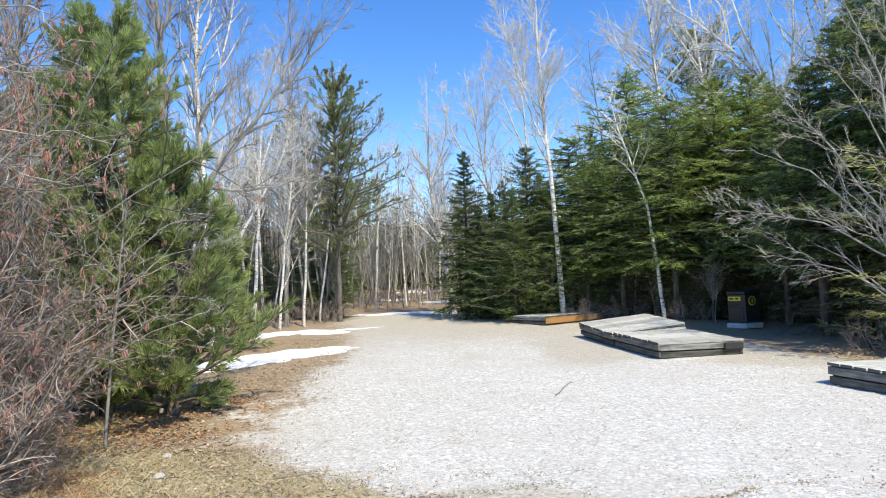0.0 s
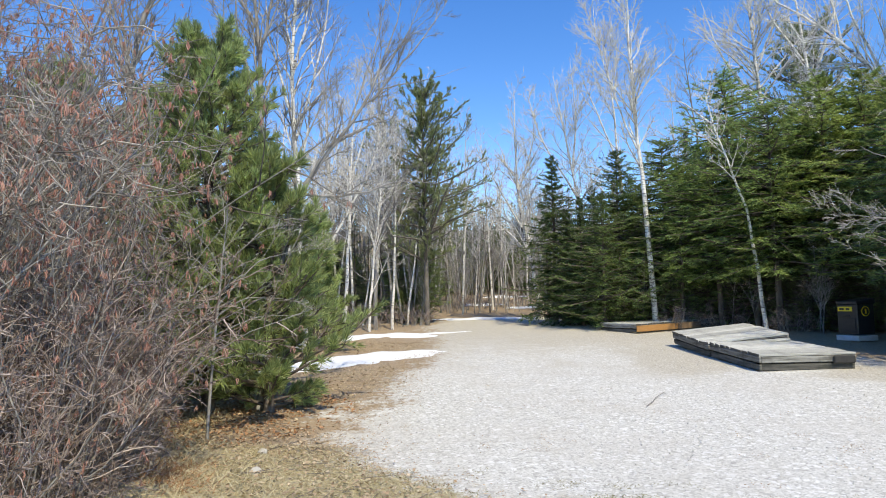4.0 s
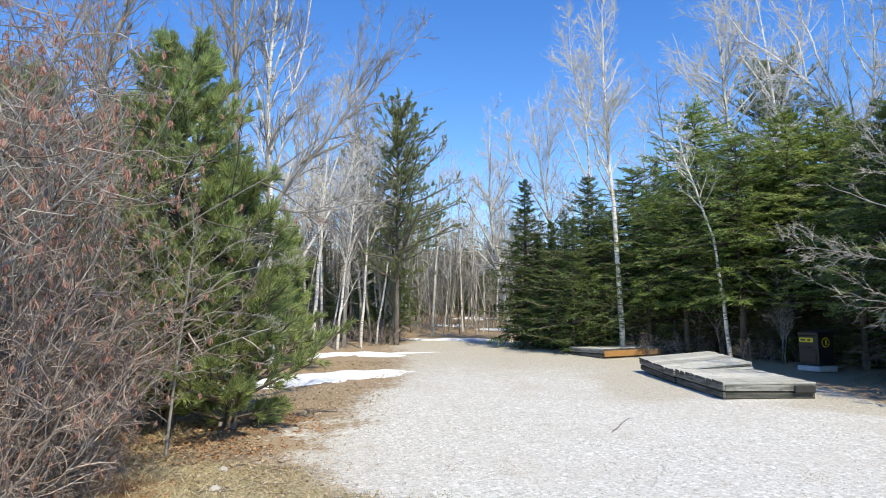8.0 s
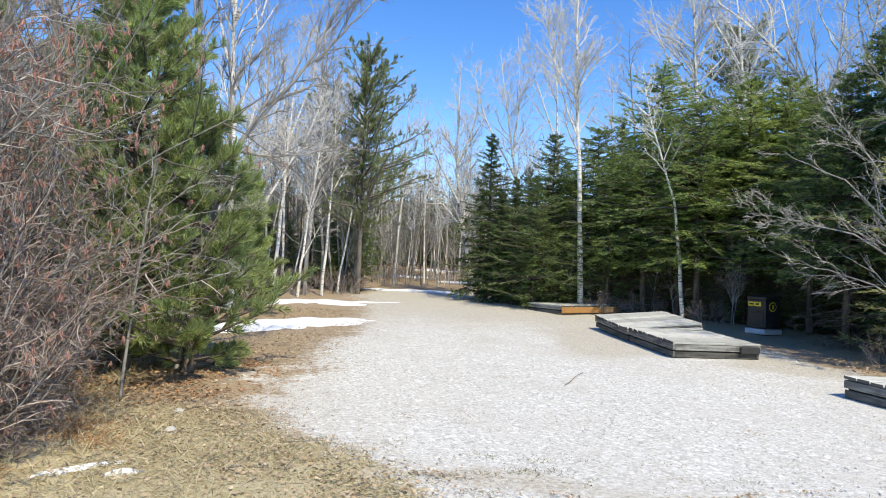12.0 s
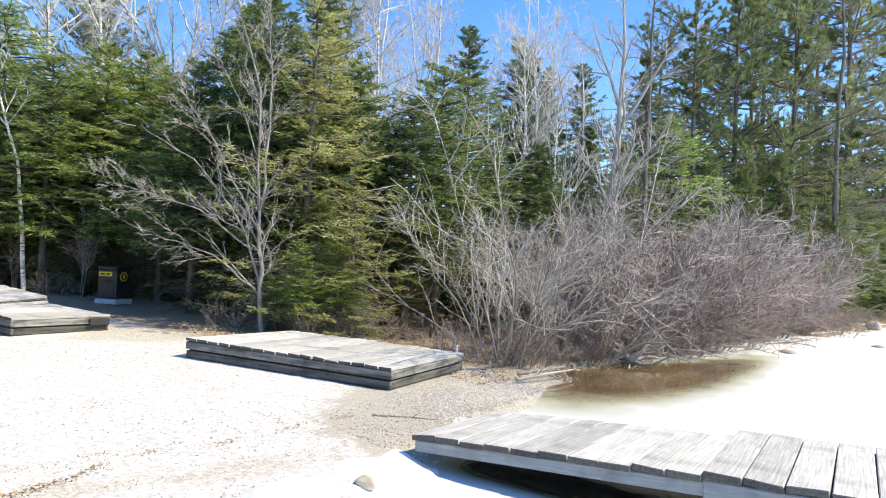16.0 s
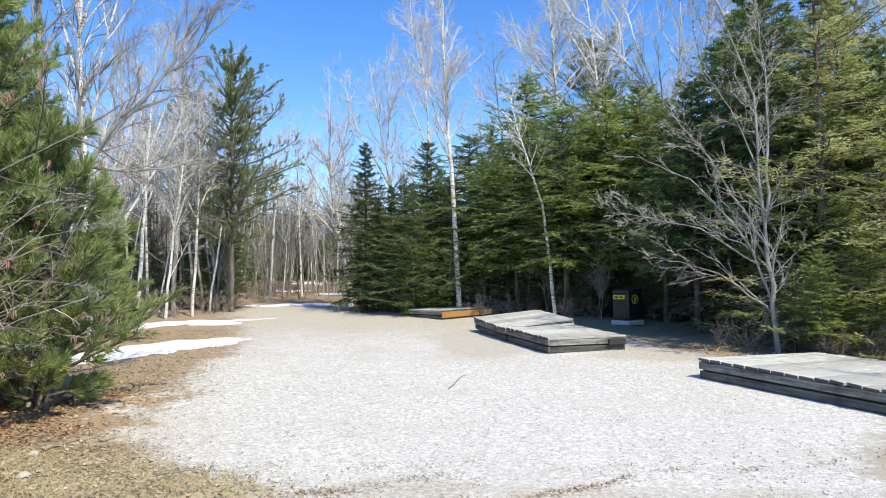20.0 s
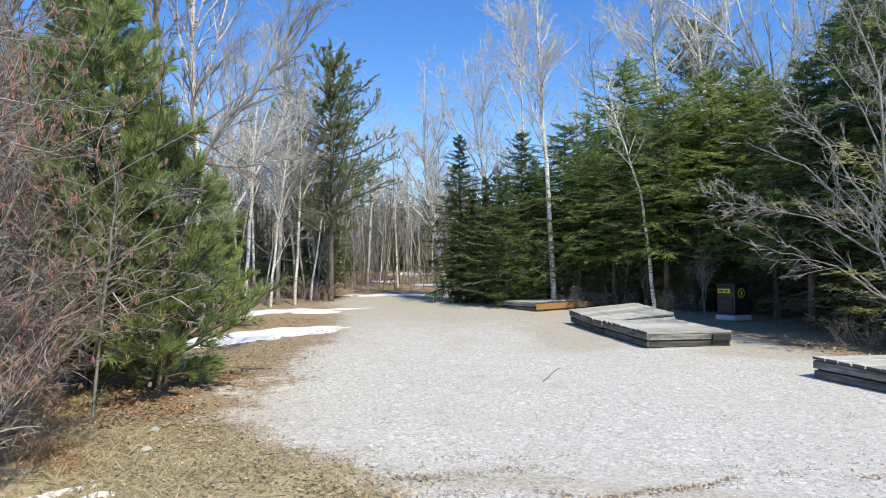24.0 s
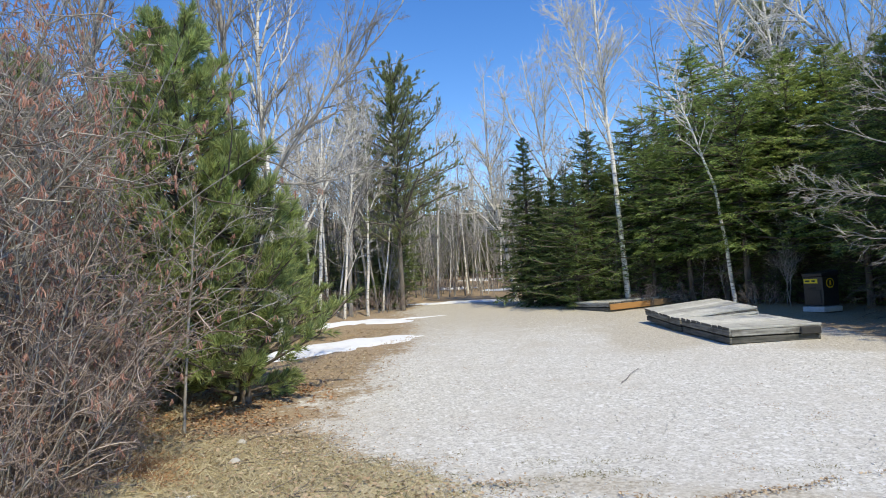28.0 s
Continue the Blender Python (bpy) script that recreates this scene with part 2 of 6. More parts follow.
def ground_mat():
    m = Mat("ground_cover", 0.95, 0.1)
    edge = m.noise(1.1, 6, 0.7)
    fine = m.noise(9.0, 5, 0.7)

    def weight(name, lo=0.40, hi=0.60, wob=0.95, fin=0.95):
        a = m.attribute(name)
        a = m.maths("ADD", a, m.maths("MULTIPLY", m.maths("SUBTRACT", edge, 0.5), wob))
        a = m.maths("ADD", a, m.maths("MULTIPLY", m.maths("SUBTRACT", fine, 0.5), fin))
        return m.ramp(a, (lo, 0.0), (hi, 1.0))

    # forest floor: brown leaf litter
    lit = m.ramp(m.noise(26.0, 5, 0.75), (0.30, (0.15, 0.11, 0.072)), (0.5, (0.345, 0.27, 0.185)), (0.68, (0.50, 0.41, 0.29)), (0.8, (0.60, 0.52, 0.40)))
    lit = m.mix(m.ramp(m.noise(0.9, 4), (0.4, 0.0), (0.7, 0.55)), lit, (0.36, 0.26, 0.165))
    # dry straw-coloured turf
    turf = m.ramp(m.noise(38.0, 5, 0.75), (0.3, (0.26, 0.22, 0.13)), (0.5, (0.46, 0.40, 0.26)), (0.72, (0.62, 0.55, 0.38)))
    turf = m.mix(m.ramp(m.noise(2.6, 4), (0.5, 0.0), (0.75, 0.6)), turf, (0.27, 0.26, 0.11))
    # crushed pale limestone
    stone = m.cells(62.0)
    sep = m.node("ShaderNodeSeparateColor")
    m.link(stone, sep.inputs["Color"])
    grav = m.ramp(sep.outputs["Red"], (0.0, (0.40, 0.392, 0.358)), (0.35, (0.575, 0.565, 0.525)), (1.0, (0.72, 0.711, 0.667)))
    big = m.node("ShaderNodeSeparateColor")
    m.link(m.cells(27.0, of=m.warped(0.05, 9.0)), big.inputs["Color"])
    grav = m.mix(m.ramp(big.outputs["Green"], (0.08, 0.5), (0.13, 0.0)), grav, (0.32, 0.31, 0.285))
    grav = m.mix(m.ramp(big.outputs["Blue"], (0.87, 0.0), (0.93, 0.75)), grav, (0.82, 0.815, 0.80))
    grav = m.mix(m.ramp(m.noise(13.0, 7, 0.75), (0.34, 0.5), (0.46, 0.0)), grav, (0.44, 0.423, 0.385))
    grav = m.mix(m.ramp(m.noise(2.4, 6, 0.7), (0.52, 0.0), (0.72, 0.4)), grav, (0.50, 0.475, 0.425))
    grav = m.mix(m.ramp(m.noise(0.55, 5, 0.6), (0.45, 0.0), (0.75, 0.55)), grav, (0.54, 0.51, 0.455))
    dusty = m.mix(m.ramp(m.noise(30.0, 4), (0.35, 0.0), (0.65, 1.0)), (0.37, 0.335, 0.27), (0.61, 0.58, 0.51))
    grav = m.mix(weight("dusty", 0.35, 0.75), grav, dusty)
    # wet sand of the little beach
    sand = m.ramp(m.noise(34.0, 6, 0.8), (0.3, (0.31, 0.28, 0.225)), (0.6, (0.47, 0.44, 0.365)), (0.8, (0.64, 0.61, 0.53)))
    c = m.mix(weight("turf"), lit, turf)
    c = m.mix(weight("gravel"), c, grav)
    c = m.mix(weight("sand"), c, sand)
    d = m.cells(62.0, "Distance")
    h = m.maths("ADD", m.maths("MULTIPLY", d, -0.8), m.maths("MULTIPLY", m.noise(30.0, 4), 0.8))
    return m.colour(c).bump(h, 0.5, 0.008).m


def snow_mat():
    m = Mat("old_snow", 0.6, 0.35)
    c = m.mix(m.ramp(m.noise(5.0, 6, 0.7), (0.5, 0.0), (0.8, 0.4)), (0.84, 0.86, 0.88), (0.52, 0.50, 0.47))
    return m.colour(c).bump(m.noise(9.0, 5, 0.65), 0.6, 0.03).m


def ice_mat():
    m = Mat("lake_ice", 0.45, 0.4)
    c = m.mix(m.ramp(m.noise(0.35, 5, 0.6), (0.4, 0.0), (0.75, 0.5)), (0.80, 0.81, 0.81), (0.66, 0.67, 0.66))
    w = m.maths("ADD", m.attribute("open"), m.maths("MULTIPLY", m.maths("SUBTRACT", m.noise(1.6, 5, 0.6), 0.5), 0.30))
    murk = m.ramp(m.noise(0.9, 4), (0.35, (0.115, 0.07, 0.032)), (0.7, (0.21, 0.15, 0.075)))
    c = m.mix(m.ramp(w, (0.06, 0.0), (0.30, 1.0)), c, (0.56, 0.575, 0.51))
    c = m.mix(m.ramp(w, (0.28, 0.0), (0.55, 1.0)), c, (0.33, 0.315, 0.20))
    c = m.mix(m.ramp(w, (0.55, 0.0), (0.88, 1.0)), c, murk)
    # near-black under the gangway: dark water with the deck's shade painted in
    c = m.mix(m.ramp(m.attribute("deep_tone"), (0.3, 0.0), (0.6, 1.0)), c, (0.010, 0.009, 0.008))
    m.colour(c)
    m.rough(m.ramp(w, (0.40, 0.5), (0.75, 0.05)))
    return m.bump(m.noise(6.0, 4), 0.12, 0.02).m


GROUND, SNOW, ICE = ground_mat(), snow_mat(), ice_mat()


def plain(name, c, rough=0.6, spec=0.4, vary=0.25, scale=12.0):
    m = Mat(name, rough, spec)
    n = m.noise(scale, 5, 0.65)
    return m.colour(m.mix(m.ramp(n, (0.35, 0.0), (0.75, 1.0)), c, tuple(min(1.0, v * (1 + vary) + 0.01) for v in c))).bump(n, 0.2, 0.004).m


BLACK = plain("black_steel", (0.018, 0.018, 0.02), 0.45, 0.5)
YELLOW = plain("yellow_sign_paint", (0.80, 0.60, 0.03), 0.5)
CONCRETE = plain("pale_concrete", (0.50, 0.52, 0.54), 0.9, 0.2)
ROCK = plain("granite", (0.30, 0.285, 0.26), 0.9, 0.2, 0.6, 18.0)
PALE_ROCK = plain("pale_stone", (0.44, 0.42, 0.38), 0.9, 0.2, 0.3, 20.0)
SANDSTONE = plain("tan_stone", (0.46, 0.40, 0.30), 0.9, 0.2, 0.3, 20.0)
LEAF = twig_mat("dead_leaves", (0.34, 0.24, 0.15), (0.60, 0.48, 0.34))
MOSS = twig_mat("moss_and_grass", (0.17, 0.16, 0.075), (0.38, 0.35, 0.19))
RUST = twig_mat("rusty_needles", (0.30, 0.15, 0.075), (0.52, 0.31, 0.17))
STRAW = twig_mat("dry_grass", (0.38, 0.32, 0.19), (0.62, 0.55, 0.37))
PEBBLE = twig_mat("pebbles", (0.48, 0.465, 0.44), (0.86, 0.855, 0.83))
BEACH_PEBBLE = twig_mat("beach_pebbles", (0.40, 0.37, 0.31), (0.76, 0.725, 0.645))
GALVANISED = plain("galvanised_steel", (0.55, 0.56, 0.57), 0.45, 0.5)
RUBBER = plain("black_rubber", (0.03, 0.03, 0.03), 0.8)


# ---- shapes ----
class Geo:
    """Gathers vertices and faces and turns them into one mesh."""

    def __init__(self):
        self.v, self.q, self.t, self.n = [], [], [], 0

    def add(self, verts, quads=None, tris=None):
        verts = np.asarray(verts, float).reshape(-1, 3)
        if quads is not None and len(quads):
            self.q.append(np.asarray(quads, int).reshape(-1, 4) + self.n)
        if tris is not None and len(tris):
            self.t.append(np.asarray(tris, int).reshape(-1, 3) + self.n)
        self.v.append(verts)
        self.n += len(verts)
        return self

    def mesh(self, name, material, smooth=False):
        me = bpy.data.meshes.new(name)
        v = np.concatenate(self.v) if self.v else np.zeros((0, 3))
        q = np.concatenate(self.q) if self.q else np.zeros((0, 4), int)
        t = np.concatenate(self.t) if self.t else np.zeros((0, 3), int)
        me.vertices.add(len(v))
        me.vertices.foreach_set("co", v.astype(np.float32).ravel())
        me.loops.add(q.size + t.size)
        me.loops.foreach_set("vertex_index", np.concatenate([q.ravel(), t.ravel()]).astype(np.int32))
        me.polygons.add(len(q) + len(t))
        starts = np.concatenate([np.arange(len(q)) * 4, q.size + np.arange(len(t)) * 3])
        me.polygons.foreach_set("loop_start", starts.astype(np.int32))
        me.update(calc_edges=True)
        me.validate()
        if smooth:
            me.polygons.foreach_set("use_smooth", np.ones(len(me.polygons), bool))
        me.materials.append(material)
        return me


def unit(a):
    return a / np.maximum(np.linalg.norm(a, axis=-1, keepdims=True), 1e-9)


def tubes(geo, P, R, sides=4, cap=False):
    """Tapered tubes along the lines P (m, k, 3) with radii R (m, k)."""
    P, R = np.asarray(P, float), np.asarray(R, float)
    m, k = R.shape
    if m == 0:
        return
    tang = unit(np.gradient(P, axis=1))
    ref = np.where(np.abs(unit(P[:, -1] - P[:, 0])[:, 2:3]) > 0.8, np.array([[1.0, 0, 0]]), np.array([[0, 0, 1.0]]))[:, None, :]
    a = unit(np.cross(tang, np.broadcast_to(ref, tang.shape)))
    b = np.cross(tang, a)
    ang = np.arange(sides) * 2 * np.pi / sides
    ring = P[:, :, None, :] + R[:, :, None, None] * (np.cos(ang)[None, None, :, None] * a[:, :, None, :] + np.sin(ang)[None, None, :, None] * b[:, :, None, :])
    idx = np.arange(m * k * sides).reshape(m, k, sides)
    nxt = np.roll(idx, -1, axis=2)
    quads = np.stack([idx[:, :-1], nxt[:, :-1], nxt[:, 1:], idx[:, 1:]], -1).reshape(-1, 4)
    geo.add(ring.reshape(-1, 3), quads)


def grow(rng, start, way, length, k=5, droop=0.0, wobble=0.15):
    """Curved lines from the starts: (m, k, 3). droop bends the tips up (above 0) or down."""
    m = len(start)
    step = (np.asarray(length, float) / (k - 1))[:, None]
    P = np.empty((m, k, 3))
    P[:, 0] = start
    d = unit(np.asarray(way, float))
    for i in range(1, k):
        d = unit(d + rng.normal(0, wobble, (m, 3)) + np.array([0, 0, droop]))
        P[:, i] = P[:, i - 1] + d * step
    return P


def along(P, which, u):
    """Places and tangents on the lines P[which] at the shares u of their length."""
    k = P.shape[1]
    s = np.clip(u, 0, 0.999) * (k - 1)
    i = s.astype(int)
    f = (s - i)[:, None]
    a, b = P[which, i], P[which, i + 1]
    return a * (1 - f) + b * f, unit(b - a), s


def aside(rng, tang, spread):
    """Ways that leave the tangents by about the angle spread (radians)."""
    r = rng.normal(size=tang.shape)
    r = unit(r - (r * tang).sum(-1, keepdims=True) * tang)
    a = np.asarray(spread)[..., None] if np.ndim(spread) else spread
    return tang * np.cos(a) + r * np.sin(a)


def taper(r, k, tip=0.25):
    return np.asarray(r, float)[:, None] * np.linspace(1, tip, k)[None, :]


def blades(geo, P, D, N, length, width):
    """Small pointed leaves: four corners each, from P along D, flat across N."""
    S = unit(np.cross(D, N)) * (np.asarray(width)[:, None] / 2)
    L = np.asarray(length)[:, None]
    v = np.stack([P, P + D * L * 0.4 + S, P + D * L, P + D * L * 0.4 - S], 1)
    geo.add(v.reshape(-1, 3), np.arange(len(P) * 4).reshape(-1, 4))


def part(name, data, parent, label="", kind=""):
    ob = new(name, data)
    ob.parent = parent
    return tagged(ob, label, kind=kind)


def thing(name, label, category, group="", kind="", at=None):
    ob = new(name)
    ob.empty_display_size = 0.2
    if at is not None:
        ob.matrix_basis = at
    return tagged(ob, label, category, group, kind)


# ---- the lie of the land ----
def lift(x, y):
    """Height of the ground: a flat shore, a gentle ramp up from the lake and level woods beyond."""
    x, y = np.asarray(x, float), np.asarray(y, float)
    a = 0.045 * ((y - 6) + np.sqrt((y - 6) ** 2 + 3.0)) / 2
    a = -0.12 * np.log(np.exp(-np.minimum(a, 9) / 0.12) + np.exp(-0.78 / 0.12))
    w = np.clip((x - 3.6 - 0.25 * np.maximum(y - 4, 0)) / 5, 0, 1)
    w = w * w * (3 - 2 * w)
    z = a * (1 - 0.85 * w) - 0.12 * w
    hill = np.clip(np.minimum(np.hypot(x, y) - 27, y - shore_y(x) - 10) / 70, 0, 1)
    z = z + 11.0 * hill ** 1.4
    return z


def shore_y(x):
    """The lake lies on the near side of this line."""
    x = np.asarray(x, float)
    return np.interp(x, [-60, 0.5, 1.5, 2.1, 2.5, 3.3, 5.2, 6.5, 7.6, 9.2, 13.0, 18.7, 24, 32.4, 49, 60, 120], [-60, -50, -20, -1.0, 3.6, 4.3, 5.2, 5.6, 6.2, 6.5, 6.8, 7.6, 8.0, 8.6, 11.7, 10.8, 8])


def land(x, y):
    """Ground height with the lake bed."""
    d = shore_y(x) - np.asarray(y, float)
    return lift(x, y) - 0.55 * np.clip(d / 2.5, 0, 1) ** 0.8


def spot(az, d):
    """A place on the ground by bearing (degrees to the right of +y) and distance."""
    x, y = d * math.sin(radians(az)), d * math.cos(radians(az))
    return x, y, float(land(x, y))


def towards(az, el, d):
    """A point in the air by bearing, elevation and distance from the viewer's eyes."""
    x, y = d * math.sin(radians(az)), d * math.cos(radians(az))
    return np.array([x, y, 1.5 + d * math.tan(radians(el))])


def left_edge(y):
    return np.interp(y, [0, 3.6, 4.6, 5.3, 5.6, 6.6, 7.4, 8.4, 10.2, 13.3, 15, 20, 24, 30], [0.5, -0.2, -1.0, -1.75, -2.4, -3.1, -3.4, -3.55, -3.8, -4.3, -4.6, -6.4, -7.0, -6.0])


def right_edge(y):
    return np.interp(y, [0, 5, 7, 9.5, 12, 15, 17, 18.5, 20, 24, 30], [4.6, 4.8, 6.0, 5.5, 4.15, 3.4, 2.9, 2.4, 1.2, -2.4, -4.4])


def soft(a, width):
    return np.clip(0.5 + a / width, 0, 1)


def build_ground():
    xs = np.unique(np.concatenate([np.arange(-14, 14, 0.16), np.linspace(-60, -14, 40), np.linspace(14, 80, 60), [-3000, -600, -200, 200, 600, 3000]]))
    ys = np.unique(np.concatenate([np.arange(2, 28, 0.16), np.linspace(-40, 2, 30), np.linspace(28, 110, 50), [-3000, -600, -150, 200, 600, 3000]]))
    X, Y = np.meshgrid(xs, ys)
    Z = land(X, Y)
    rng = np.random.default_rng(3)
    near = (np.abs(X) < 40) & (np.abs(Y) < 70)
    rough = 0.02 * np.sin(1.7 * X + 0.6 * Y) * np.sin(1.1 * Y - 0.7 * X) + rng.normal(0, 0.006, X.shape)
    track = (X > left_edge(Y)) & (X < right_edge(Y))
    beach = soft(1.6 - (Y - shore_y(X)), 1.0) * soft(X - 3.0, 1.0) * soft(12.0 - X, 2.0)
    Z = Z + np.where(near, np.where(track, 0.35, 1.4) * rough * (1 - 0.9 * beach), 0)
    n, k = X.shape
    idx = np.arange(n * k).reshape(n, k)
    g = Geo().add(np.stack([X, Y, Z], -1).reshape(-1, 3), np.stack([idx[:-1, :-1], idx[:-1, 1:], idx[1:, 1:], idx[1:, :-1]], -1).reshape(-1, 4))
    me = g.mesh("ground", GROUND, True)
    grav = np.minimum(soft(X - left_edge(Y), 3.0), soft(right_edge(Y) - X, 1.6)) * soft(26 - Y, 3)
    turf = soft(5.6 - Y - 0.15 * (X + 2), 1.6) * soft(-0.6 - X, 1.5) * soft(X + 4.6, 1.6)
    sand = soft(1.3 - np.abs(Y - shore_y(X) - 0.5), 1.8) * soft(X - 3.2, 2.0) * soft(9.6 - X, 2)
    dusty = soft(Y - 13.0, 9.0) * 0.85 + 0.8 * np.exp(-((X - 0.8) ** 2 / 0.5 + (Y - 12.8) ** 2 / 2.5)) + 1.0 * np.exp(-((X + 0.3) ** 2 / 0.5 + (Y - 4.9) ** 2 / 0.09)) + 0.8 * np.exp(-((X - 0.9) ** 2 / 0.3 + (Y - 4.7) ** 2 / 0.05)) + 0.6 * np.exp(-((X - 3.6) ** 2 / 1.0 + (Y - 11.2) ** 2 / 0.3)) + 0.75 * np.exp(-((X - 2.2) ** 2 / 1.2 + (Y - 4.55) ** 2 / 0.10)) + 0.9 * np.exp(-((X - 4.6) ** 2 / 2.2 + (Y - 14.0) ** 2 / 9.0)) + 0.5 * np.exp(-((X - 0.6) ** 2 / 0.3 + (Y - 13.2) ** 2 / 2.0))
    for name, w in (("gravel", grav), ("turf", turf), ("sand", sand), ("dusty", dusty)):
        a = me.attributes.new(name, "FLOAT", "POINT")
        a.data.foreach_set("value", np.clip(w, 0, 1).astype(np.float32).ravel())
    return tagged(new("ground", me), "pale crushed-stone launch ramp with leaf litter and dry turf", "ground", kind="structure")


def build_lake():
    xs = np.unique(np.concatenate([np.arange(0, 22, 0.12), np.linspace(22, 130, 60), [-60, -20, -5, 300, 1200]]))
    ys = np.unique(np.concatenate([np.arange(-2, 14, 0.12), np.linspace(-60, -2, 25), [-1200, -300, 25]]))
    X, Y = np.meshgrid(xs, ys)
    Z = np.full(X.shape, -0.10)
    n, k = X.shape
    idx = np.arange(n * k).reshape(n, k)
    q = np.stack([idx[:-1, :-1], idx[:-1, 1:], idx[1:, 1:], idx[1:, :-1]], -1).reshape(-1, 4)
    cx, cy = X.ravel()[q].mean(1), Y.ravel()[q].mean(1)
    q = q[cy < shore_y(cx) + 1.2]
    me = Geo().add(np.stack([X, Y, Z], -1).reshape(-1, 3), q).mesh("lake_ice", ICE, True)
    # melted pool along the shore, and a dark patch under the gangway
    d = shore_y(X) - Y
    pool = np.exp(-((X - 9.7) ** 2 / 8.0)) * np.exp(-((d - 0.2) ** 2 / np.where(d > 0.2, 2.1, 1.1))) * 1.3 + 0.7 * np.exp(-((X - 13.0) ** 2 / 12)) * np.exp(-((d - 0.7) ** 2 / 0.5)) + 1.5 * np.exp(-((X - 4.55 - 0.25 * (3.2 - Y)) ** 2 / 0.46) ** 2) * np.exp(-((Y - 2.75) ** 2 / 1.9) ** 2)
    a = me.attributes.new("open", "FLOAT", "POINT")
    a.data.foreach_set("value", np.clip(pool, 0, 1).astype(np.float32).ravel())
    # mask of the gangway's painted shade over the open water beside it
    deep_tone = np.exp(-((X - 4.55 - 0.25 * (3.2 - Y)) ** 2 / 0.48) ** 2) * np.exp(-((Y - 2.75) ** 2 / 2.0) ** 2)
    b = me.attributes.new("deep_tone", "FLOAT", "POINT")
    b.data.foreach_set("value", np.clip(deep_tone, 0, 1).astype(np.float32).ravel())
    return tagged(new("lake_ice", me), "white melting lake ice with a brown open pool at the shore", "lake", kind="structure")


build_ground()
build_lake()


def mound(name, label, x, y, a, b, turn, height, material, category, seed=0):
    """A low lump with an uneven outline: snow left over, flat at the rim."""
    rng = np.random.default_rng(seed)
    k, rings = 72, 14
    th = np.linspace(0, 2 * np.pi, k, endpoint=False)
    edge = 1 + sum(rng.normal(0, 0.16 / (j ** 0.6)) * np.sin(j * th + rng.uniform(0, 6.3)) for j in range(2, 12))
    r = np.linspace(0, 1, rings)[:, None]
    X = a * r * edge * np.cos(th)
    Y = b * r * edge * np.sin(th)
    c, s = math.cos(radians(turn)), math.sin(radians(turn))
    wx, wy = x + c * X - s * Y, y + s * X + c * Y
    z = np.maximum(land(wx, wy), -0.10) + height * (1 - r ** 3) * (0.75 + 0.25 * np.sin(wx * 5) * np.cos(wy * 4)) - 0.02 * r
    idx = np.arange(rings * k).reshape(rings, k)
    nx = np.roll(idx, -1, 1)
    me = Geo().add(np.stack([wx, wy, z], -1).reshape(-1, 3), np.stack([idx[:-1], nx[:-1], nx[1:], idx[1:]], -1).reshape(-1, 4)).mesh(name, material, True)
    me.transform(Matrix.Translation((-x, -y, 0)))
    ob = new(name, me)
    ob.location = (x, y, 0)
    return tagged(ob, label, category, "old snow patches")


mound("snow_patch", "thin white snow patch melting on brown leaf litter", -5.55, 12.72, 2.15, 0.86, 52, 0.11, SNOW, "snow", 1)
mound("snow_patch", "long white snow patch at the edge of the woods", -7.5, 17.15, 2.4, 0.95, 30, 0.10, SNOW, "snow", 2)
mound("snow_patch", "white snow strip across the far end of the track", -5.6, 25.3, 2.3, 0.85, 10, 0.09, SNOW, "snow", 3)
mound("snow_patch", "thin tail of melting snow on the track", -5.75, 18.45, 1.35, 0.20, 34, 0.035, SNOW, "snow", 21)
mound("snow_patch", "thin tail of melting snow on the track", -4.35, 14.05, 0.55, 0.10, 38, 0.03, SNOW, "snow", 22)
mound("snow_patch", "small icy snow remnant on dry turf", -3.34, 4.10, 0.36, 0.075, 56, 0.035, SNOW, "snow", 4)
mound("snow_patch", "tiny icy snow remnant on dry turf", -2.96, 4.18, 0.14, 0.05, 42, 0.035, SNOW, "snow", 5)
mound("snow_patch", "thick white lump of old snow on the gravel", -0.42, 3.97, 0.42, 0.33, 0, 0.105, SNOW, "snow", 6)
mound("snow_patch", "snow lying far back among the trunks", -2.5, 33.0, 2.6, 1.0, 10, 0.12, SNOW, "snow", 7)
mound("snow_patch", "small snow patch behind the timber dock frame", 3.1, 20.6, 0.9, 0.25, 10, 0.10, SNOW, "snow", 8)
for x, y, a, b, turn, h, k in ((3.1, 3.95, 0.66, 0.42, 25, 0.07, 9), (2.25, 3.86, 0.52, 0.26, 10, 0.08, 10), (3.05, 3.15, 0.75, 0.45, -70, 0.05, 15), (3.2, 2.3, 0.9, 0.42, -75, 0.05, 16), (5.55, 4.72, 1.15, 0.20, -20, 0.03, 17)):
    mound("snow_patch", "thick white shore ice melting beside the gangway", x, y, a, b, turn, h, SNOW, "snow", k)
for az, d, a, k in ((-13.2, 34.0, 1.3, 11), (-9.4, 32.0, 0.9, 12), (-11.4, 38.0, 1.6, 13), (-6.8, 35.0, 1.0, 14), (17.6, 22.4, 0.6, 18), (19.8, 23.0, 0.7, 19), (9.6, 22.6, 0.5, 20)):
    x, y, z = spot(az, d)
    mound("snow_patch", "leftover snow among the trunks", x, y, a, 0.3 * a, 8, 0.12, SNOW, "snow", k)


